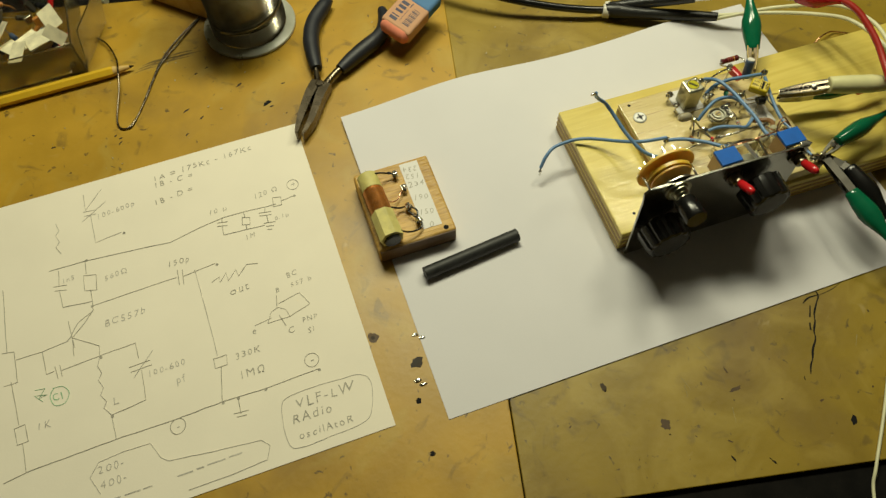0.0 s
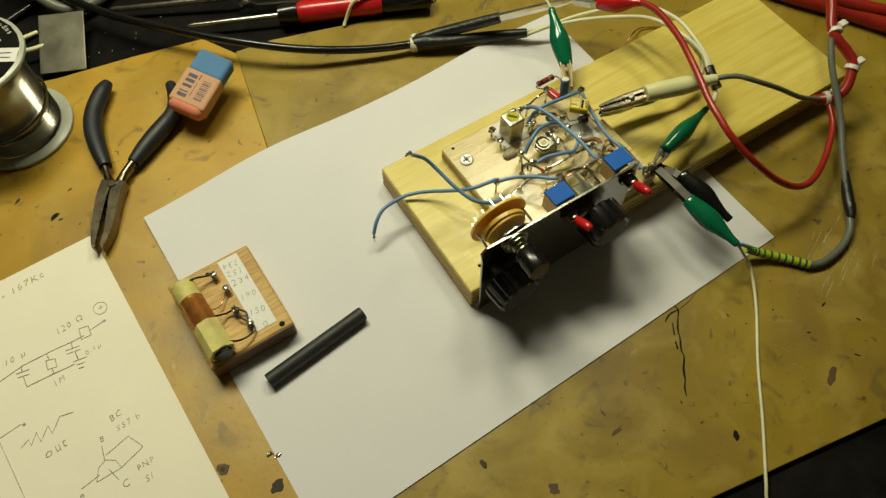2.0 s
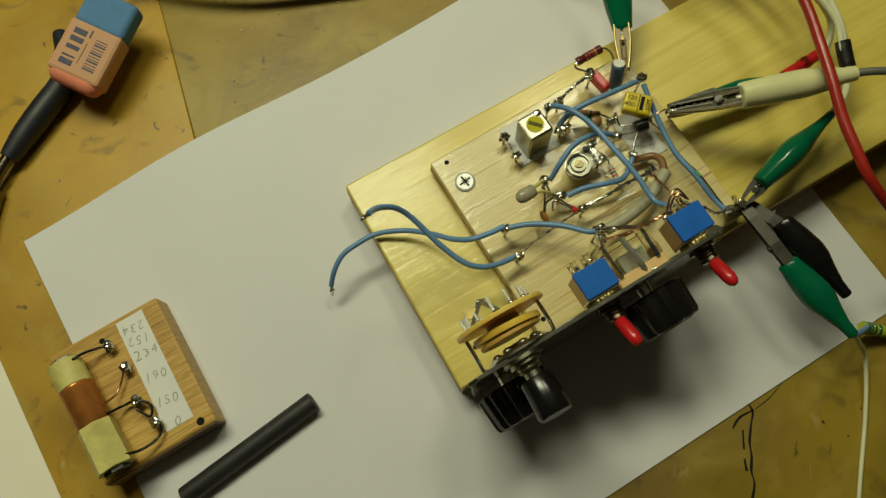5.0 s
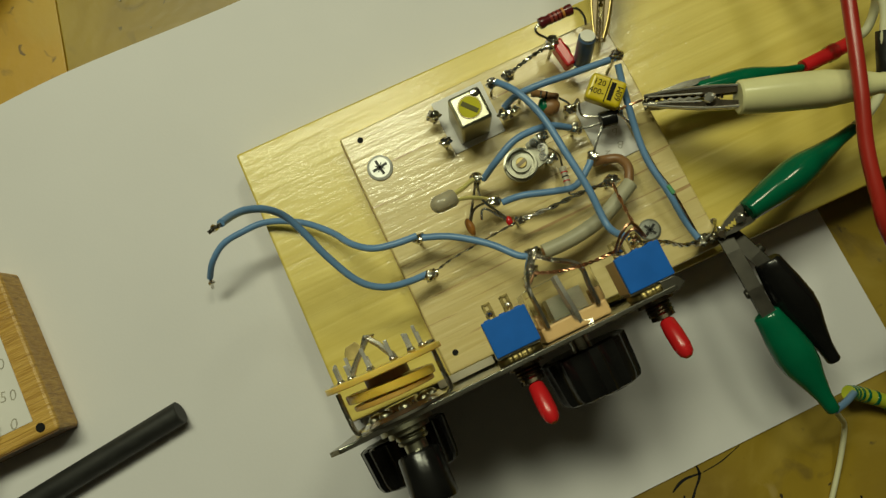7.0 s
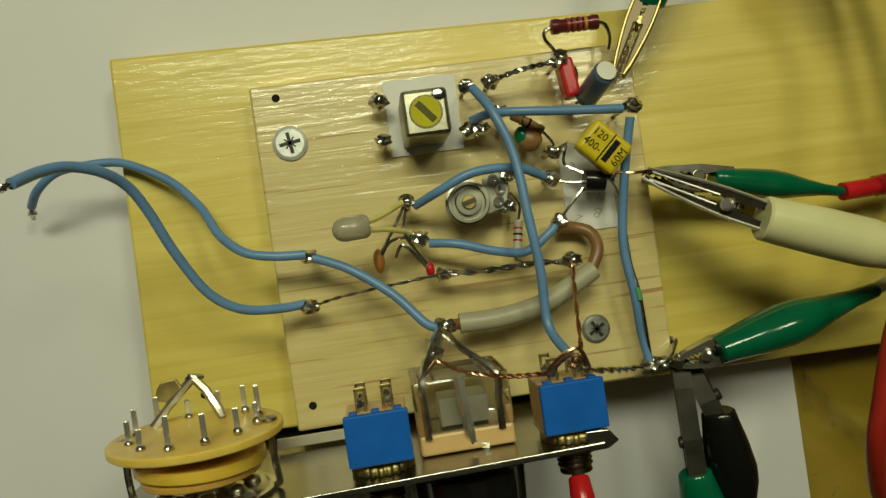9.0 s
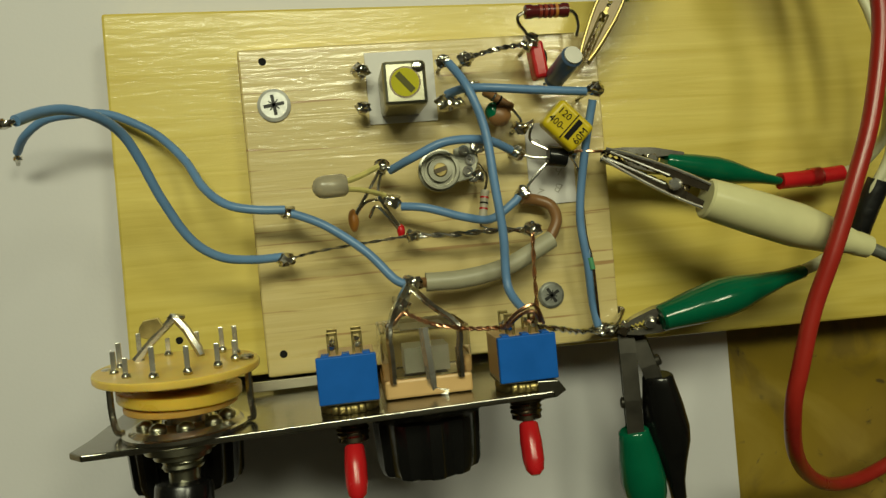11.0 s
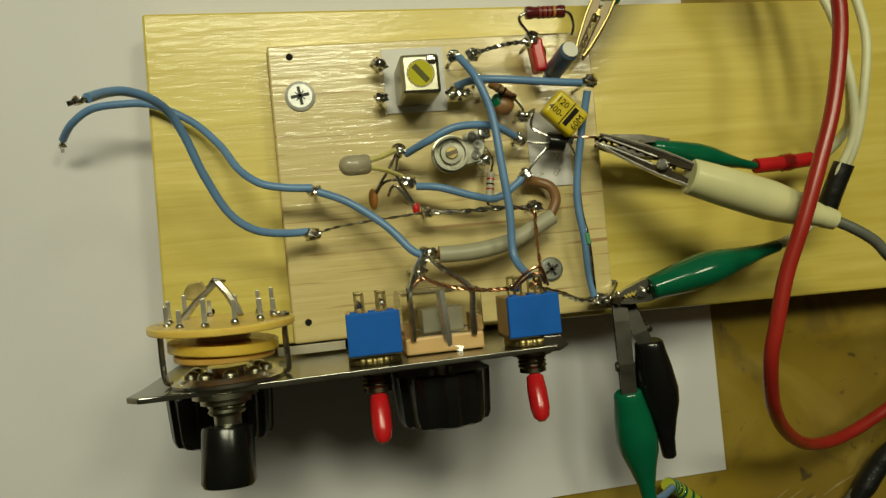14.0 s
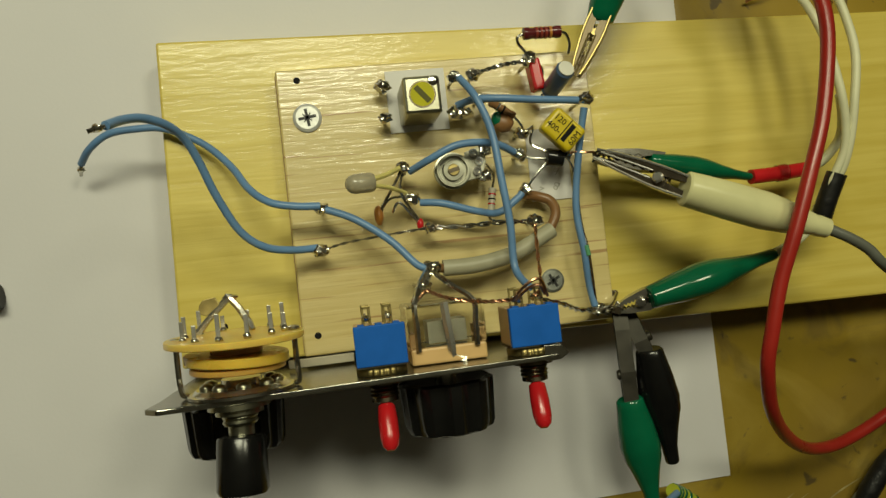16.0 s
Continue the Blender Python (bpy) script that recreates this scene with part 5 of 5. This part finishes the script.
dark = cable("dark_red_cable", "twisted dark red cables behind the plank", [(430, 170, 6), (451, 132, 6), (466, 109, 6), (486, 74, 6), (520, 20, 6)], 5.5, M_REDCABLE)
cable("dark_red_cable", "twisted dark red cables behind the plank", [(440, 160, 14), (458, 128, 14), (470, 104, 13), (500, 66, 12)], 4.0, M_REDCABLE)

# ---- hand tools and eraser ----
pl = thing("pliers", "long-nose pliers with worn blue-black rubber grips", "pliers", (0, 255, 0))


def ribbon(pts, widths, z0, z1, bm=None):
    """A flat tapered bar along a path in the plane."""
    P = spline([(x, y, 0) for x, y in pts], 6)
    L, R = [], []
    for i, p in enumerate(P):
        t = (P[min(i + 1, len(P) - 1)] - P[max(i - 1, 0)]).normalized()
        nrm = Vector((-t.y, t.x, 0))
        x = i / (len(P) - 1) * (len(widths) - 1)
        k = min(int(x), len(widths) - 2)
        wd = widths[k] + (widths[k + 1] - widths[k]) * (x - k)
        L.append((p + nrm * wd)[:2])
        R.append((p - nrm * wd)[:2])
    return prism(L + R[::-1], z0, z1, 0.5 if z1 - z0 > 1 else 0.0, bm)


part("jaw", ribbon([(-32.3, 207.5), (-26.8, 219.2), (-16, 237.7), (-8.5, 247)], [0.8, 2.2, 3.1, 3.5], 1.2, 9), M_DARKSTEEL, pl, "dark steel long-nose jaw")
part("jaw", ribbon([(-28.6, 205.4), (-20.4, 215.3), (-10, 233.2), (-3, 243)], [0.8, 2.1, 3.0, 3.5], 1.2, 9), M_DARKSTEEL, pl, "dark steel long-nose jaw")
part("pivot", lathe((-7.5, 243, 3), (-7.5, 243, 12), [(0, 2.8), (6.3, 2.8), (6.7, 2.2)], 20), M_DARKSTEEL, pl)
part("shank", tube([(-9, 244, 5.6), (-7.2, 255, 6), (-6, 264, 6.3)], [3.2, 2.3, 2.7], 12), M_DARKSTEEL, pl)
part("shank", tube([(-5, 241, 5.6), (1, 247.5, 6), (12, 255, 6.3)], [3.4, 2.6, 2.8], 12), M_DARKSTEEL, pl)
part("grip", tube([(-6.2, 259, 6.3), (-5, 275, 6.3), (-2.4, 290, 6.5), (3.2, 303.6, 6.5), (12.2, 315, 6.5), (19.3, 321.7, 6.5)], [3.9, 5.2, 5.7, 5.7, 5.5, 5.2, 3.0], 16), M_RUBBER, pl, "blue-black rubber grip")
part("grip", tube([(9, 252.5, 6.3), (20, 259.6, 6.3), (31, 266, 6.3), (44, 274, 6.2), (51, 286, 6.0), (52.5, 299, 6.0)], [3.9, 5.2, 5.7, 5.7, 5.3, 5.0, 3.0], 16), M_RUBBER, pl, "blue-black rubber grip")

EL, EW = V((0.815, 0.565, 0.11)).normalized(), V((-0.50, 0.845, 0.19))
EN = EL.cross(EW).normalized()
EW = EN.cross(EL)
EM = Matrix.Translation((67, 273, 19.6)) @ Matrix(((EL.x, EW.x, EN.x, 0), (EL.y, EW.y, EN.y, 0), (EL.z, EW.z, EN.z, 0), (0, 0, 0, 1)))
er = thing("eraser", "blue and coral eraser in a pink card sleeve", "eraser", (66, 280, 11))
part("blue_end", box(5, 22.5, -11.4, 11.4, -5.3, 5.3, 2.8, None, EM, 6), M_ERASER_BLUE, er, "blue rubber end")
part("coral_end", box(-22, 6, -11.4, 11.4, -5.3, 5.3, 4.2, None, EM, 6), M_ERASER_PINK, er, "coral rubber end")
slv = part("card_sleeve", box(-18, 6.5, -11.8, 11.8, -5.7, 5.7, 1.6, None, EM, 2), M_SLEEVECARD, er, "pink card sleeve with printed bars")
for i, wd in enumerate((2.6, 0.9, 1.9, 2.4, 2.6)):
    part("logo_bar", box(-14.2 + i * 3.6, -14.2 + i * 3.6 + wd, 2.2, 8.0, 5.72, 5.8, 0, None, EM), M_LOGO, slv, smooth=False)
part("print_line", box(0.5, 4.2, 0.2, 0.9, 5.72, 5.79, 0, None, EM), M_LOGO, slv, smooth=False)
part("print_line", box(-12, -2, 0.2, 0.5, 5.72, 5.79, 0, None, EM), M_LOGO, slv, smooth=False)
for i in range(12):
    part("barcode_bar", box(-13.0 + i * 1.25, -13.0 + i * 1.25 + (0.4 if i % 3 else 0.8), -7.6, -2.4, 5.72, 5.79, 0, None, EM), M_LOGO, slv, smooth=False)

# ---- solder reel ----
SX, SY = -41, 323
reel = thing("solder_reel", "reel of solder wire with a black and cream label", "reel", (SX, SY, 0))
part("lower_flange", lathe((SX, SY, 0.2), (SX, SY, 9), [(0, 31.5), (0.6, 33.2), (2.2, 33.2), (3.0, 32.2), (3.0, 20)], 56), M_FLANGE, reel, "translucent white flange")
bm = bmesh.new()
P = []
for i in range(62 * 28 + 1):
    a = 2 * math.pi * i / 28
    zz = 3.6 + 56.6 * i / (62 * 28)
    P.append((SX + (25.6 + 0.7 * (zz < 17) + 0.2 * math.sin(zz * 0.21)) * math.cos(a), SY + (25.6 + 0.7 * (zz < 17) + 0.2 * math.sin(zz * 0.21)) * math.sin(a), zz))
part("solder_winding", tube(P, 0.56, 5, bm=bm, smooth_path=False), M_CANWIRE, reel, "wound bright solder wire")
part("core", lathe((SX, SY, 3), (SX, SY, 60), [(0, 25), (57.5, 25)], 40), M_CANWIRE, reel)
part("loose_turn", tube([(SX + 27 * math.cos(a * 0.3 - 2.4), SY + 27 * math.sin(a * 0.3 - 2.4), 17 + 7 * math.sin(a * 0.22)) for a in range(12)], 0.9, 8), M_CANWIRE, reel)
fl = bmesh.new()
prof = [(0, 8.6), (0, 32.2), (0.8, 33.2), (2.6, 33.2), (3.4, 32.2), (3.4, 9.2), (3.0, 8.6), (-40, 8.2)]
rings = [[fl.verts.new((SX + r * math.cos(2 * math.pi * j / 56), SY + r * math.sin(2 * math.pi * j / 56), 60.6 + s)) for j in range(56)] for s, r in prof]
for A, B in zip(rings, rings[1:]):
    for j in range(56):
        fl.faces.new((A[j], A[(j + 1) % 56], B[(j + 1) % 56], B[j])).smooth = True
top_fl = part("upper_flange", fl, M_FLANGE, reel, "translucent white flange")


def ring_label(r0, r1, a0, a1, z, material, name):
    b = bmesh.new()
    n = 24
    A = [b.verts.new((SX + r0 * math.cos(a0 + (a1 - a0) * i / n), SY + r0 * math.sin(a0 + (a1 - a0) * i / n), z)) for i in range(n + 1)]
    B = [b.verts.new((SX + r1 * math.cos(a0 + (a1 - a0) * i / n), SY + r1 * math.sin(a0 + (a1 - a0) * i / n), z)) for i in range(n + 1)]
    for i in range(n):
        b.faces.new((A[i], A[i + 1], B[i + 1], B[i]))
    return part(name, b, material, top_fl, smooth=False)


tilt0 = math.radians(-31)
ring_label(9.6, 31.0, 0, 2 * math.pi, 64.05, M_BLACK, "label_ring")
for k in (0, math.pi):
    part("label_band", box(9.4, 30.6, -5.2, 5.2, 64.06, 64.1, 0, None, Matrix.Translation((SX, SY, 0)) @ pose(0, 0, 0, 0, 0, math.degrees(tilt0 + k))), M_CARD, top_fl, smooth=False)
    for q in range(2):
        part("print_bar", box(13, 27, -2.4 + q * 3.4, -1.7 + q * 3.4, 64.12, 64.18, 0, None, Matrix.Translation((SX, SY, 0)) @ pose(0, 0, 0, 0, 0, math.degrees(tilt0 + k))), M_INK, top_fl, smooth=False)


def arc_text(text, r, mid, step, size, turn):
    for i, ch in enumerate(text):
        if ch != " ":
            a = mid + (i - (len(text) - 1) / 2) * step
            lettering(ch, size, at_mm(SX + r * math.cos(a), SY + r * math.sin(a), 64.16, math.degrees(a) + turn), "letter", M_NYLON, top_fl)


arc_text("COMPONENTS", 14.2, tilt0 - math.pi / 2, -0.205, 4.2, 90 + 180)
arc_text("super solder wire", 27.5, tilt0 + math.pi / 2, 0.115, 4.6, 90)
for i in range(12):
    part("print_bar", box(19.2, 22.0, -0.9, 0.9, 64.11, 64.16, 0, None, Matrix.Translation((SX, SY, 0)) @ pose(0, 0, 0, 0, 0, 1 + i * 10.5)), M_SLEEVE, top_fl, smooth=False)
arc_text("electronic", 23.6, tilt0 - math.pi / 2, -0.17, 7.4, 90 + 180)

# ---- pencil, wire loop, offcut ----
pen = thing("pencil", "yellow painted wooden pencil lying on the board", "pencil", (-180, 309, 0))
PA, PB = V((-330, 305, 4)), V((-126, 309.5, 3.6))
part("barrel", lathe(PA, PB, [(0, 3.6), (188, 3.6), (190, 3.3)], 6), M_PENCILPAINT, pen)
part("sharpened_cone", lathe(PA + (PB - PA).normalized() * 190, PB, [(0, 3.3), (11, 1.1)], 16), M_PINE, pen, "bare wood cone")
part("lead", lathe(PA + (PB - PA).normalized() * 201, PB, [(0, 1.1), (3, 0.25)], 10), M_INK, pen)
cable("bent_wire", "thin bare wire bent into a long loop", [(-70, 348, 0.8), (-88, 333, 0.8), (-106, 313, 0.8), (-118, 290, 0.8), (-129, 267, 0.8), (-138, 257, 0.9), (-143.5, 264, 1.2), (-138, 290, 5), (-136, 303, 8.2), (-136.5, 318, 6), (-142, 338, 3), (-150, 350, 2)], 0.6, M_DARKSTEEL, "wire")
cable("bent_wire", "thin bare wire bent into a long loop", [(-72, 346, 0.9), (-92, 325, 0.9), (-109, 306, 0.9), (-122, 280, 0.9), (-133, 260, 0.9), (-137, 256.6, 0.9)], 0.5, M_DARKSTEEL, "wire")
blk = part("wood_offcut", box(0, 53, -42, 0, 0, 20, 1.6, None, Matrix.Translation((-68.3, 339.0, 0.1)) @ pose(0, 0, 0, 0, 0, 135.4), 3), M_PINE)
tagged(blk, "pale rough pine offcut beside the solder reel", "offcut")

# ---- clear tray of component scraps ----
tray = thing("parts_tray", "clear plastic tray full of small component scraps", "tray", (-235, 370, 0))
for nm, dims in (("front_wall", (-330, -158, 318.5, 320, 0.2, 26)), ("side_wall", (-159.5, -158, 320, 450, 0.2, 26)), ("tray_floor", (-330, -160, 320, 450, 0.2, 1.6)), ("back_wall", (-330, -158, 450, 451.5, 0.2, 26))):
    part(nm, box(*dims, 0.4), M_CLEARTRAY, tray)
part("plastic_flap", box(0, 46, -0.4, 0.4, 0, 36, 0.3, None, Matrix.Translation((-158, 322, 1)) @ pose(0, 0, 0, 14, 0, 68)), M_CLEARTRAY, tray, "curled yellowed plastic flap")
rnd = random.Random(4)
for i in range(120):
    x, y = rnd.uniform(-320, -166), rnd.uniform(325, 445)
    z = 2 + rnd.uniform(0, 13)
    mm_ = rnd.choice([M_GREYMETAL, M_INK, M_BROWN, M_ORANGE, M_RED, M_SOLDER, M_BLUECAP, M_DARKSTEEL, M_INK, M_GREYMETAL, M_BEIGE])
    R = Matrix.Translation((x, y, z)) @ pose(0, 0, 0, rnd.uniform(0, 180), rnd.uniform(0, 180), rnd.uniform(0, 360))
    if i % 2:
        o = part("component", box(-rnd.uniform(2, 6), rnd.uniform(2, 6), -rnd.uniform(1, 3), rnd.uniform(1, 3), -1.2, 1.2, 0.5, None, R), mm_)
    else:
        bmx = lathe((0, 0, 0), (0, 0, 1), [(0, 1.2), (0.4, 1.9), (6, 1.9), (6.5, 1.2)], 10)
        bmx = tube([(0, 0, -9), (0, 0, 0)], 0.3, 5, bm=bmx)
        bmx = tube([(0, 0, 6), (1, 0, 11), (4, 0, 14)], 0.3, 5, bm=bmx)
        bmx.transform(R)
        o = part("component", bmx, mm_)
    tagged(o, "small loose electronic component in the clear tray", "component", "scraps in the tray")
for i, (x, y, s, a) in enumerate(((-188, 346, 20, 60), (-176, 346, 16, 95), (-200, 340, 18, 130), (-180, 342, 22, 20), (-196, 332, 16, 70), (-172, 356, 18, 110), (-206, 350, 20, 45), (-215, 328, 14, 10), (-168, 333, 14, 150))):
    o = part("paper_scrap", box(-s / 2, s / 2, -s * 0.33, s * 0.33, -0.15, 0.15, 0, None, Matrix.Translation((x, y, 15 + i * 1.3)) @ pose(0, 0, 0, 25 - i * 9, 18 - i * 7, a)), M_OLDPAPER)
    tagged(o, "torn yellowed label scrap on the tray's heap", "paper", "paper scraps in the tray")

# ---- clutter on the black strip behind the boards ----
cable("white_strip", "bent off-white plastic strip on the black bench", [(-230, 505, 18), (-197, 481, 14), (-177, 455, 8), (-161, 420, 0), (-139, 389, -1.6)], 2.4, M_WHITECABLE, "strip")
pot = part("black_pot", lathe((-130, 440, -3.9), (-130, 440, 60), [(0, 24), (1, 26), (48, 27), (50, 28), (52, 28), (52.5, 25), (48, 24), (30, 23.5)], 40), M_BLACK)
tagged(pot, "round black plastic pot on the black bench", "pot")
br = part("metal_plate", box(-15, 15, -0.7, 0.7, 0, 44, 0.4, None, Matrix.Translation((-2, 354, -0.2)) @ pose(0, 0, 0, -74, 0, -24)), M_GREYMETAL)
tagged(br, "tilted dark sheet-metal plate on the bench", "plate")
sd = thing("screwdriver", "screwdriver with a red and black handle", "screwdriver", (190, 295, 0))
SA, SB = V((84, 343, 4)), V((236, 270, 9))
part("blade", lathe(SA, SB, [(0, 1.0), (4, 1.6), (70, 1.6)], 12), M_STEEL, sd)
dS = (SB - SA).normalized()
part("collar", lathe(SA + dS * 62, SB, [(0, 3.5), (0.6, 6.5), (13, 7.4), (14, 7)], 20), M_BLACK, sd)
part("handle", lathe(SA + dS * 76, SB, [(0, 6.5), (4, 7.6), (30, 7.0), (52, 7.8), (58, 7.0)], 12), M_RED, sd, "red plastic grip")
part("handle_end", lathe(SA + dS * 134, SB, [(0, 6.8), (2, 7.6), (30, 8.2), (34, 7.0)], 20), M_BLACK, sd, "black handle end")
cs = thing("clear_screwdriver", "screwdriver with a clear plastic handle", "screwdriver", (120, 345, 0))
CA, CB = V((46, 388, 3)), V((215, 298, 12))
dC = (CB - CA).normalized()
part("blade", lathe(CA, CB, [(0, 1.5), (2, 2.0), (92, 2.0)], 12), M_STEEL, cs)
part("handle", lathe(CA + dC * 88, CB, [(0, 4), (2, 7.5), (8, 5), (14, 7.6), (80, 8.4), (84, 7)], 10), M_CLEAR, cs, "clear fluted handle")
part("inner_tube", lathe(CA + dC * 104, CB, [(0, 3.2), (50, 3.2)], 12), M_SOLDER, cs)
cable("black_cable", "thin black cable behind the tools", [(-30, 420, -2), (20, 428, 2), (70, 421, 3), (120, 402, -1), (170, 395, -2.5)], 2.4, M_BLACK)
cable("grey_hose", "bent grey tube among the clutter", [(-20, 520, 20), (-8, 470, 24), (2, 430, 18), (16, 404, 8), (34, 400, 4), (60, 412, 2)], 4.0, M_GREY, "tube")
for i, pts in enumerate(([(-70, 420, 0), (-45, 405, 4), (-25, 398, 2), (-5, 402, -2)], [(-80, 440, -1), (-50, 418, 3), (-20, 412, 1)], [(-60, 395, -2), (-30, 385, 4), (-10, 378, 6), (6, 382, 2)])):
    cable("scrap_wire", "short insulated wire offcut on the black bench", pts, 1.5, (M_CREAM, M_GY, M_WHITECABLE)[i], "wire")
woodt = part("wood_offcut", box(0, 70, 0, 30, 0, 10, 1.0, None, Matrix.Translation((40, 440, -3.8)) @ pose(0, 0, 0, 0, 0, -8)), M_PINE)
tagged(woodt, "pale wood strip on the black bench", "offcut")

# ---- marks and crumbs on the boards ----
part("crack", ribbon([(222, 1), (221.5, -2.5), (218, -6), (213.5, -11), (211, -15.5), (207.5, -20), (205.5, -24.5), (201, -29), (197.5, -34), (194.5, -37), (192, -41)], [0.2, 0.5, 0.3, 0.55, 0.3, 0.6, 0.25, 0.5, 0.65, 0.3, 0.5, 0.2], -0.55, -0.5), M_INK, board_r, "dark split in the board")
part("crack", ribbon([(222.5, -2), (216, -1.5), (211, -3.5)], [0.2, 0.4, 0.5, 0.2], -0.55, -0.5), M_INK, board_r)
part("crack", ribbon([(223, -2), (230, -1.5), (238, 0.5)], [0.15, 0.2, 0.1], -0.55, -0.5), M_INK, board_r)
part("crack", ribbon([(214, -6), (210, -12)], [0.3, 0.4], -0.5, -0.48), M_INK, board_r)
part("crack", ribbon([(208, -15), (206, -19)], [0.4, 0.5], -0.5, -0.48), M_INK, board_r)


def mark(x, y, r, parent, material, z, seed, sx=1.0, turn=0.0):
    n = 14
    poly = []
    for i in range(n):
        a = 2 * math.pi * i / n
        k = r * (0.75 + 0.45 * noise.noise(Vector((math.cos(a) * 1.3 + seed, math.sin(a) * 1.3, seed * 2.0))))
        px, py = k * sx * math.cos(a), k * math.sin(a)
        poly.append((x + px * math.cos(turn) - py * math.sin(turn), y + px * math.sin(turn) + py * math.cos(turn)))
    return part("mark", prism(poly, z, z + 0.03), material, parent, smooth=False)


M_STAIN = mat("dark_stain", (0.045, 0.028, 0.011), 0.7, var=0.4, scale=120)
M_SMEAR = mat("faint_brown_smear", (0.27, 0.17, 0.035), 0.6, var=0.4, scale=200)
M_STAIN2 = mat("brown_stain", (0.10, 0.055, 0.016), 0.6, var=0.3, scale=120)
mark(-6, 36, 4.5, board_l, M_STAIN, -0.14, 1)
mark(-12, 15, 2.2, board_l, M_INK, -0.14, 2)
mark(-14, -14, 2.0, board_l, M_INK, -0.14, 9)
mark(-25, 58, 4.0, board_l, M_STAIN2, -0.14, 3)
mark(-25, 58, 1.6, board_l, M_STAIN, -0.10, 4)
mark(106, -40, 3.6, board_r, M_STAIN2, -0.55, 5)
mark(199, -70, 1.8, board_r, M_INK, -0.55, 6, 2.0, 1.0)
mark(84, -11, 3.6, board_r, M_STAIN, -0.55, 7, 0.5)
mark(264, -75, 2.6, board_r, M_STAIN2, -0.55, 8, 3.0, 0.4)
mark(150, -35, 1.4, board_r, M_STAIN2, -0.55, 12, 3.5, 0.1)
mark(-22, 232, 4.0, board_l, M_STAIN2, -0.14, 11, 2.5, 0.4)
mark(-45, 247, 2.0, board_l, M_INK, -0.14, 13, 2.0, 0.4)
for i in range(9):
    x, y = -128 + i * 3.2, 306 + (i * 7 % 5) * 1.1 + i * 0.35
    part("smear", ribbon([(x, y), (x + 9, y + 1.6), (x + 17 + i % 3 * 4, y + 1.0)], [0.1, 0.55 + 0.2 * (i % 3), 0.1], -0.17, -0.14), M_SMEAR, board_l, smooth=False)
for i in range(16):
    mark(rnd.uniform(-210, -20), rnd.uniform(232, 300), rnd.uniform(0.4, 1.0), board_l, M_STAIN, -0.13, 20 + i, rnd.uniform(1, 4), rnd.uniform(-0.5, 0.8))
for i in range(26):
    x, y = rnd.uniform(45, 330), rnd.uniform(-110, -12)
    if y > edge_front(x) + 6:
        mark(x, y, rnd.uniform(0.3, 0.8), board_r, rnd.choice([M_STAIN, M_STAIN2, M_INK]), -0.55, 50 + i, rnd.uniform(1, 5), rnd.uniform(0, 3))

M_SCRATCH = mat("pale_scratch", (0.34, 0.27, 0.10), 0.7, var=0.3, scale=300)
for i in range(24):
    x, y = rnd.uniform(286, 345), rnd.uniform(-48, -12)
    part("scratch", ribbon([(x, y), (x + 6, y + 2.5 + rnd.uniform(-1, 1)), (x + 14, y + 6)], [0.1, 0.35, 0.1], -0.56, -0.54), M_SCRATCH, board_r, smooth=False)
for i in range(10):
    x, y = rnd.uniform(70, 280), rnd.uniform(-80, -14)
    if y > edge_front(x) + 8:
        part("scratch", ribbon([(x, y), (x + rnd.uniform(-5, 5), y + rnd.uniform(3, 9))], [0.1, 0.22], -0.56, -0.54), M_SCRATCH, board_r, smooth=False)
bm = bmesh.new()
for i in range(96):
    if i % 3 == 0:
        x, y, z = rnd.uniform(100, 240), rnd.uniform(222, 268), -0.4
    elif i % 3 == 1:
        x, y, z = rnd.uniform(-20, 110), rnd.uniform(350, 420), -3.6
    else:
        x, y, z = rnd.uniform(-200, 60), rnd.uniform(224, 320), 0.0
    s = rnd.uniform(0.2, 0.65)
    bm = box(-s, s, -s * 0.5, s * 0.5, 0, s * 0.5, 0, bm, Matrix.Translation((x, y, z)) @ pose(0, 0, 0, rnd.uniform(-20, 20), 0, rnd.uniform(0, 180)))
tagged(part("crumbs", bm, M_SLEEVE, smooth=False), "fine pale crumbs and solder bits scattered about", "crumbs", kind="stuff")
for i, (x, y) in enumerate(((-2, 52), (1, 49), (-9, 26), (-7, 23))):
    o = part("solder_splash", blob((x, y, 0.3), 1.2, seed=i, squash=(1.5, 0.7, 0.35), rough=0.9), M_SOLDER)
    tagged(o, "bright flat solder splash on the board", "solder", "solder splashes")
